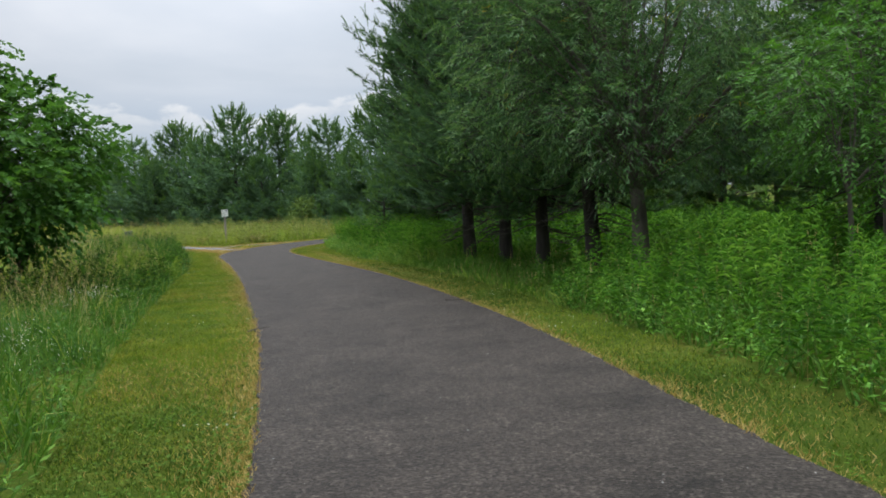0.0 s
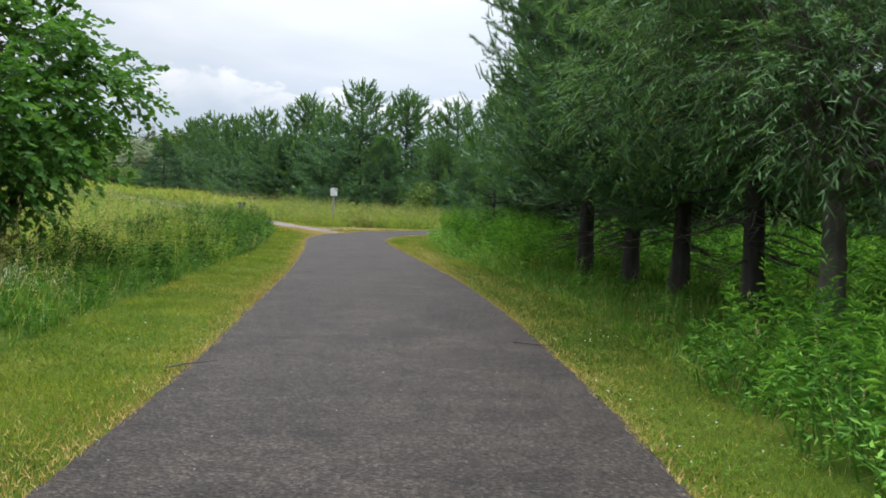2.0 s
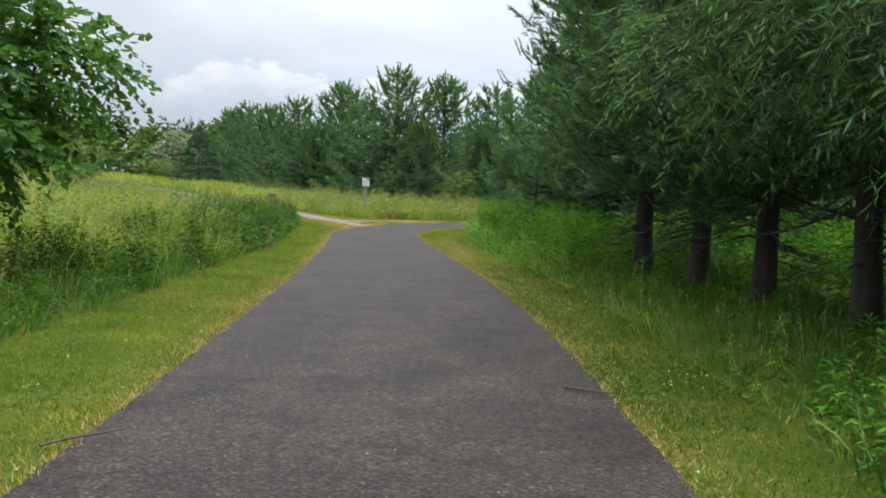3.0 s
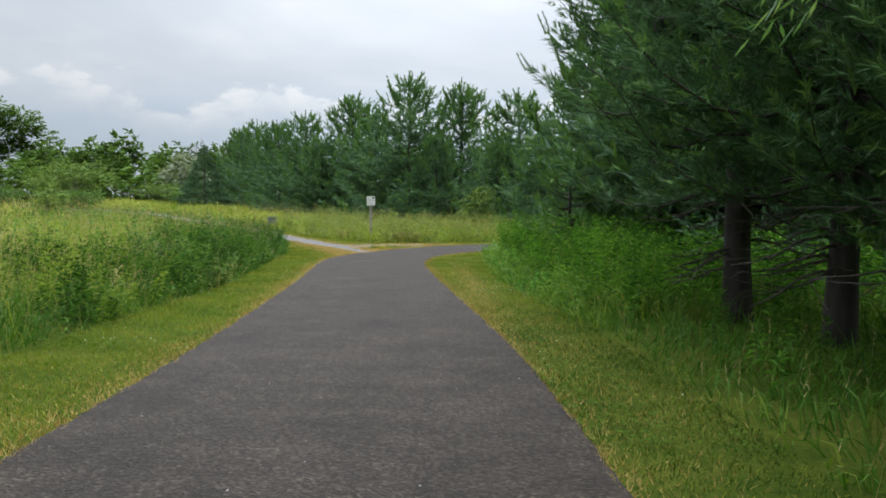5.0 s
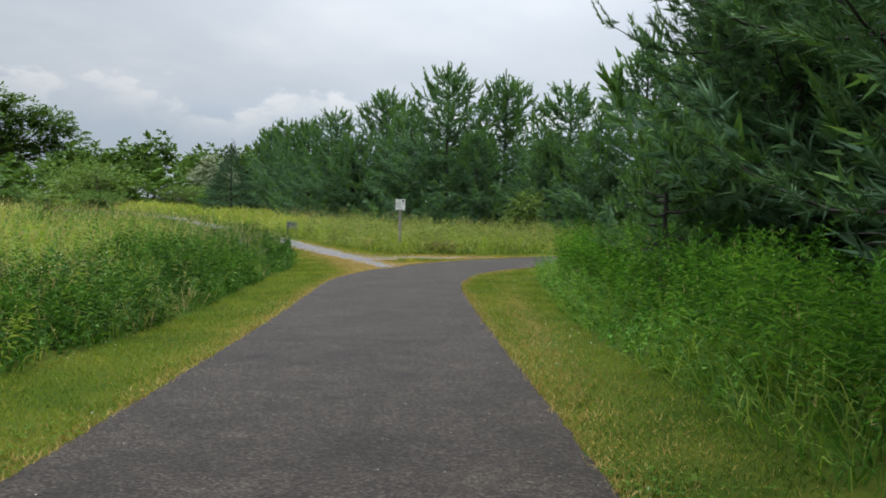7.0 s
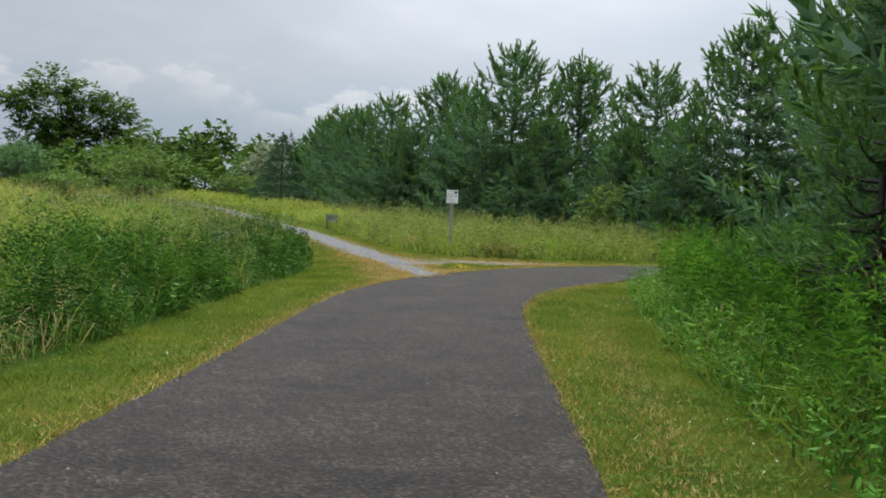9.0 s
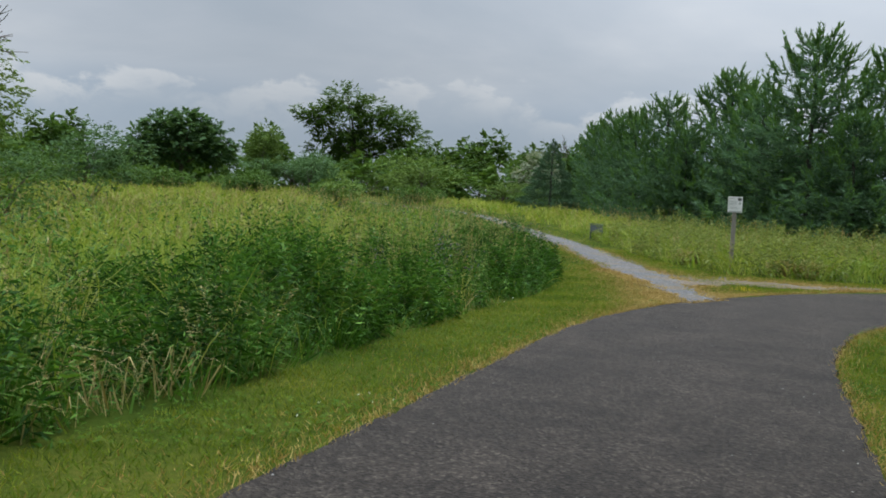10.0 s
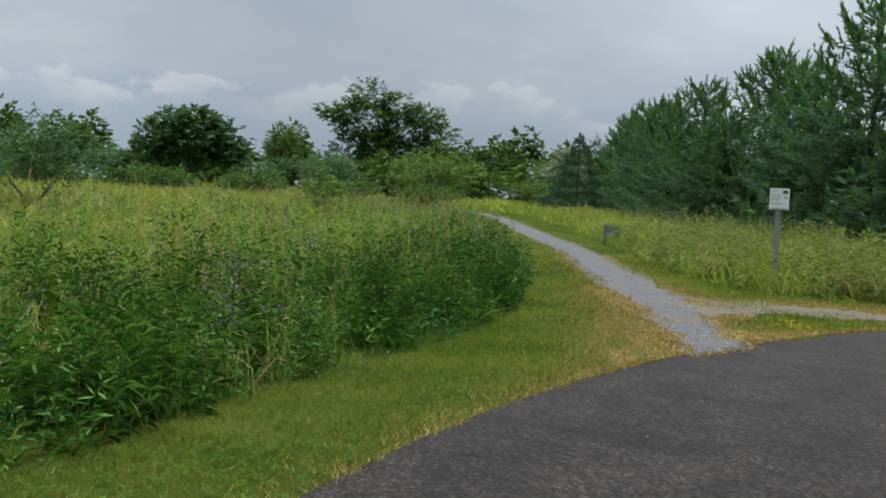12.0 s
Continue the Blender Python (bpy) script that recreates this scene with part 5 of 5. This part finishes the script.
for x, y, turn, s, src in ((-34, 70, 40, 1.0, b5), (-45, 70, 90, 1.1, b5), (-53, 70, 10, 1.1, b5), (-38, 74, 200, 0.9, b5), (-30, 76, 120, 0.9, b5), (-24, 78, 10, 0.8, b5), (-58, 64, 150, 1.2, b5), (-62, 70, 240, 1.3, b5), (-49, 66, 300, 1.1, b5), (-40, 68, 20, 1.0, b5),
                            (-20, 86, 300, 0.7, b4), (-44, 90, 80, 1.2, b3), (-60, 80, 10, 1.2, b3), (-21.0, 34.6, 100, 1.0, b2), (-26, 36, 200, 1.1, b1), (-29.0, 46.4, 70, 0.85, b1), (-50, 58, 100, 1.1, b1), (-48, 98, 0, 1.3, b3), (-31, 90, 60, 0.9, b4), (-55, 62, 40, 1.2, b5), (-66, 62, 100, 1.3, b5), (-18, 92, 70, 0.8, b3), (-22, 72, 30, 0.8, b5), (-27, 70, 130, 0.9, b5), (-17, 84, 130, 0.9, b5), (-12, 92, 40, 0.9, b5)):
    again(src, x, y, turn, s, 0.74)
hedge = broad_tree("tree", 9.5, [(0, 0, 5.0, 2.6, 1.0), (2.2, 0, 4.4, 2.2, 1.0), (-2.2, 0, 4.5, 2.2, 1.0), (0.5, 0, 7.2, 2.0, 0.9), (-1.6, 0, 6.6, 1.5, 0.9)], 64, 240, 5, 0.9, 0.62, M_FAR_MID, "green tree in the far line of woods", "tree", 0.22, 0.3, "far line of woods", twig=0.7, shell=0.4)
place(hedge, -38.0, 128.0, 0)
for i, (x, y, s) in enumerate(((-32, 131, 0.85), (-45, 134, 0.9), (-27, 126, 0.8), (-22, 118, 0.75), (-60, 128, 0.9), (-68, 118, 0.95), (-75, 106, 0.85), (-84, 98, 0.9), (-92, 92, 1.0), (-17, 112, 0.8), (-24, 140, 0.95), (-12, 120, 0.9), (-52, 140, 0.9), (-100, 84, 1.0), (-78, 90, 0.8), (-5, 125, 1.0), (4, 120, 1.0), (14, 112, 1.0), (-82, 70, 0.8), (-70, 58, 0.9), (-66, 46, 0.9), (-60, 34, 1.0), (24, 6, 1.0), (26, 12, 1.0), (24, 18, 1.05), (26, 24, 1.0), (25, 31, 1.05), (27, 38, 1.0), (30, 0, 1.0), (22, -6, 1.0), (-30, 122, 0.7), (-36, 120, 0.7), (-19, 106, 0.7), (-41, 110, 0.7), (-14, 102, 0.7), (-57, 104, 0.7), (-63, 98, 0.7), (-88, 76, 0.8), (-80, 60, 0.8))):
    again(hedge, x, y, i * 67, s)
thicket = broad_tree("thicket", 4.5, [(-9, 0, 1.4, 2.2, 0.8), (-6, 1, 1.8, 2.4, 0.9), (-3, 0, 1.5, 2.2, 0.9), (0, 1, 2.0, 2.5, 0.9), (3, 0, 1.6, 2.3, 0.8), (6, 1, 1.9, 2.4, 0.9), (9, 0, 1.4, 2.2, 0.8), (-7.5, 0, 2.6, 1.4, 0.9), (1.5, 0, 3.2, 1.5, 0.9), (7.6, 0, 2.9, 1.4, 0.9)], 67, 420, 5, 0.8, 0.6, M_FAR_MID, "long green thicket closing the far side of the meadow", "thicket", 0.08, 0.15, "far thicket", twig=0.6, shell=0.4)
place(thicket, -30, 112, 0)
for x, y, turn, s in ((-48, 108, -20, 1.0), (-13, 110, 10, 1.0), (-64, 96, -40, 1.0), (-76, 84, -45, 1.0), (-86, 70, -50, 1.0), (-92, 54, -70, 1.0), (5, 104, 0, 1.0), (-70, 108, 0, 1.2), (24, 98, -10, 1.1), (23, 37, 70, 0.8), (25, 22, 85, 0.8), (25, 7, 80, 0.8), (20, 48, 20, 0.8), (36, 50, -10, 1.0), (25, -8, 100, 0.9), (-38, 96, -10, 0.8), (-24, 96, 0, 0.7), (-58, 82, -30, 0.8), (-68, 72, -45, 0.8)):
    again(thicket, x, y, turn, s)
silver = broad_tree("flowering_tree", 5.0, [(0, 0, 3.0, 1.9, 0.9), (1.0, 0, 2.2, 1.4, 0.9), (-1.0, 0, 2.4, 1.4, 0.9), (0.2, 0, 4.0, 1.1, 0.8)], 65, 420, 8, 0.3, 0.18, M_SILVER, "silvery pale tree in the far hedgerow", "tree", 0.12, 0.3, twig=0.6, shell=0.4)
place(silver, -20.0, 94.0, 0)


def bare_tree(h, spread, seed, label):
    """A leafless tree: forks that halve towards fine twigs."""
    r = random.Random(seed)
    tree = thing("bare_tree", label, "tree")
    segs = []

    def grow(p, d, L, rad, depth):
        e = p + d * L
        segs.append(tube([p, p + d * L * 0.5 + np.array([r.uniform(-1, 1), r.uniform(-1, 1), 0]) * L * 0.05, e], [rad, rad * 0.85, rad * 0.68], 5 if depth < 2 else 3))
        if depth < 5:
            for _ in range(3 if depth < 4 else 2):
                nd = d + np.array([r.gauss(0, spread), r.gauss(0, spread), r.gauss(0.1, 0.2)])
                grow(e, nd / np.linalg.norm(nd), L * r.uniform(0.6, 0.82), rad * 0.62, depth + 1)

    grow(np.zeros(3), np.array([0, 0, 1.0]), h * 0.27, h * 0.018, 0)
    child("trunk", mesh_of("trunk", *segs[0], M_BARK_B), tree)
    child("branches", mesh_of("branches", *join(*segs[1:]), M_BARK_B), tree)
    return tree


place(bare_tree(9.5, 0.42, 71, "leafless grey tree behind the young pines"), -19.0, 108.0, 0)
place(bare_tree(7.5, 0.42, 72, "leafless grey tree standing among shrubs"), -14.7, 33.0, 0)
tall = broad_tree("tree", 7.5, [(0, 0, 4.6, 1.4, 1.0), (0.6, 0.3, 3.4, 1.2, 1.0), (-0.7, 0, 3.6, 1.0, 0.9), (0, 0, 5.6, 0.9, 0.9)], 66, 520, 9, 0.2, 0.11, M_FAR_PALE, "tall thin tree with part-bare branches at the meadow's side", "tree", 0.13, 0.35, twig=0.6, shell=0.35)
place(tall, -20.6, 38.4, 0)

# ---- trail sign ----
def block(sx, sy, sz, x=0, y=0, z=0, bevel=0.004, rot=None):
    bm = bmesh.new()
    bmesh.ops.create_cube(bm, size=1, matrix=Matrix.Translation((x, y, z)) @ (rot or Matrix()) @ Matrix.Diagonal((sx, sy, sz, 1)))
    if bevel:
        bmesh.ops.bevel(bm, geom=bm.edges[:], offset=bevel, segments=2, affect="EDGES")
    return bm


sign = thing("trail_sign", "white trail information panel on a weathered wooden post", "sign")
part("post", block(0.09, 0.09, 1.52, 0, 0, 0.66, 0.008), M_POST, sign, "weathered grey wooden post")
panel = part("panel", block(0.31, 0.012, 0.36, 0, -0.054, 1.505, 0.003), M_PANEL, sign, "white printed panel")
part("picture", block(0.085, 0.004, 0.065, 0.09, -0.0625, 1.625, 0.0), M_INK, panel, "dark picture printed on the panel")
part("picture", block(0.05, 0.004, 0.05, 0.10, -0.0625, 1.53, 0.0), M_INK_GREY, panel, "grey picture printed on the panel")
part("footer", block(0.27, 0.004, 0.026, 0.0, -0.0625, 1.345, 0.0), M_INK_GREY, panel, "dark strip along the panel's foot")
for w, z in ((0.15, 1.655), (0.11, 1.635), (0.16, 1.585), (0.17, 1.562), (0.15, 1.539), (0.17, 1.516), (0.13, 1.493), (0.17, 1.45), (0.24, 1.427), (0.20, 1.404)):
    part("text_bar", block(w, 0.003, 0.008, -0.135 + w / 2, -0.0620, z, 0.0), M_INK_GREY, panel)
for z in (1.36, 1.66):
    bm = bmesh.new()
    bmesh.ops.create_cone(bm, cap_ends=True, segments=10, radius1=0.009, radius2=0.007, depth=0.008, matrix=pose(0.0, -0.064, z, 90, 0, 0))
    part("bolt", bm, M_STEEL, panel, "galvanised bolt head")
sign.matrix_basis = pose(1.28, 42.0, float(height(np.array([[1.28, 42.0]]))[0]), 0, 0, 10)

# low dark panel in the grass by the gravel path
marker = thing("low_marker", "low dark green tilted panel half hidden in the grass", "marker")
face = part("face", block(0.44, 0.03, 0.28, 0, 0, 0.44, 0.006, pose(0, 0, 0, -18, 0, 0)), M_BOX, marker, "dark green tilted face")
part("frame_rail", block(0.46, 0.05, 0.03, 0, 0.05, 0.61, 0.006), M_BOX_TOP, marker, "grey-green top rail")
for x in (-0.19, 0.19):
    part("leg", block(0.045, 0.045, 0.62, x, 0.05, 0.28, 0.006), M_BOX, marker)
marker.matrix_basis = pose(-3.85, 50.2, float(height(np.array([[-3.85, 50.2]]))[0]) - 0.06, 0, 0, 30)


# ---- small things on and beside the path ----
def stick(pts, r, label):
    t = tagged(new("stick", mesh_of("stick", *tube(pts, np.linspace(r, r * 0.5, len(pts)), 6), M_TWIG, smooth=True)), label, "stick")
    return t


stick([(3.50, 11.55, 0.03), (3.62, 11.46, 0.035), (3.72, 11.40, 0.034), (3.86, 11.38, 0.03)], 0.009, "thin grey fallen stick at the asphalt edge")
stick([(0.55, 10.15, 0.03), (0.66, 10.27, 0.036), (0.78, 10.35, 0.035), (0.88, 10.45, 0.034)], 0.008, "thin pale fallen stick at the asphalt edge")

# stones along the gravel
st = np.vstack([scatter(GRAVEL_AREA, (-9, 33, 2.5, 56), 60), scatter(SPUR_AREA, (0, 36, 4.2, 40.2), 30)])
n = len(st)
D = rng.normal(size=(n, 3))
oct_v = np.array([[1, 0, 0], [-1, 0, 0], [0, 1, 0], [0, -1, 0], [0, 0, 0.7], [0, 0, -0.5]])
oct_t = np.array([[0, 2, 4], [2, 1, 4], [1, 3, 4], [3, 0, 4]])
V = on_ground(st, 0.02)[:, None] + oct_v[None] * rng.uniform(0.008, 0.028, (n, 1, 1)) * rng.uniform(0.6, 1.3, (n, 6, 1))
stuff("gravel_stones", V.reshape(-1, 3), (np.arange(n)[:, None, None] * 6 + oct_t[None]).reshape(-1, 3), M_STONE, "loose pale limestone chips on the side path", "gravel")
# crumbs of stone on the asphalt
st = scatter(PATH_AREA, (-0.5, 2, 5.5, 36), 9)
st = st[rng.random(len(st)) < 0.25 + 0.75 * np.exp(-np.minimum(gap_to(EDGE_L[::3], st), gap_to(EDGE_R[::3], st)) / 0.2)]
n = len(st)
V = np.column_stack([st, np.full(n, 0.028)])[:, None] + oct_v[None] * rng.uniform(0.003, 0.009, (n, 1, 1)) * rng.uniform(0.6, 1.3, (n, 6, 1))
stuff("grit", V.reshape(-1, 3), (np.arange(n)[:, None, None] * 6 + oct_t[None]).reshape(-1, 3), M_STONE, "small pale stones scattered on the asphalt", "grit")


# flowers in the meadow edge
def flower_spikes(P, edge, lo, hi, mat, name, label, k=26, size=0.022, spread=0.05, tall=0.16):
    n = len(P)
    base = on_ground(P, 0)
    H = edge_height(P, edge, lo, hi)
    tip = base + np.array([0, 0, 1.0]) * H[:, None]
    Q = np.repeat(tip, k, axis=0) + rng.normal(0, 1, (n * k, 3)) * [spread, spread, tall * 0.5]
    V, T = quads_leaf(Q, unit(rng.normal(size=(n * k, 3)) + [0, 0, 0.3]), rng.uniform(0.7, 1.3, n * k) * size, rng.uniform(0.5, 0.9, n * k) * size, flat=0.3)
    stuff(name, V, T, mat, label, "flower")


def patch(cx, cy, r, n):
    a, q = rng.uniform(0, 6.28, n), np.sqrt(rng.random(n)) * r
    return np.column_stack([cx + np.cos(a) * q, cy + np.sin(a) * q])


flower_spikes(np.vstack([patch(-0.95, 31.0, 0.3, 8), patch(-1.9, 30.6, 0.35, 5), patch(-2.4, 33.5, 0.6, 9), patch(-1.6, 36.5, 0.5, 8)]), LSIDE, 0.72, 1.0, M_PURPLE, "purple_flowers", "purple flower spikes in the meadow edge")
flower_spikes(np.vstack([patch(-1.35, 6.2, 0.45, 7), patch(-1.2, 7.6, 0.4, 5), patch(-1.5, 12.5, 0.6, 14), patch(-1.5, 24.5, 0.7, 14)]), LSIDE, 0.5, 0.8, M_WHITE, "white_flowers", "clouds of tiny white flowers in the tall grass", 34, 0.011, 0.09, 0.12)
flower_spikes(patch(1.95, 36.75, 0.28, 26), LSIDE, 0.05, 0.10, M_GOLD, "yellow_flowers", "small yellow flowers low beside the gravel", 5, 0.022, 0.03, 0.02)
# slumped dry grass by the sign
P = np.vstack([patch(2.6, 41.6, 0.5, 420), patch(0.3, 42.8, 0.3, 120)])
V, T = bent_blades(on_ground(P), upright(len(P), 0.5), rng.uniform(0.4, 0.75, len(P)), np.full(len(P), 0.016), rng.uniform(0.8, 1.0, len(P)))
stuff("dry_grass_tussock", V, T, M_SEED, "slumped tan grass tussock at the meadow corner", "grass")
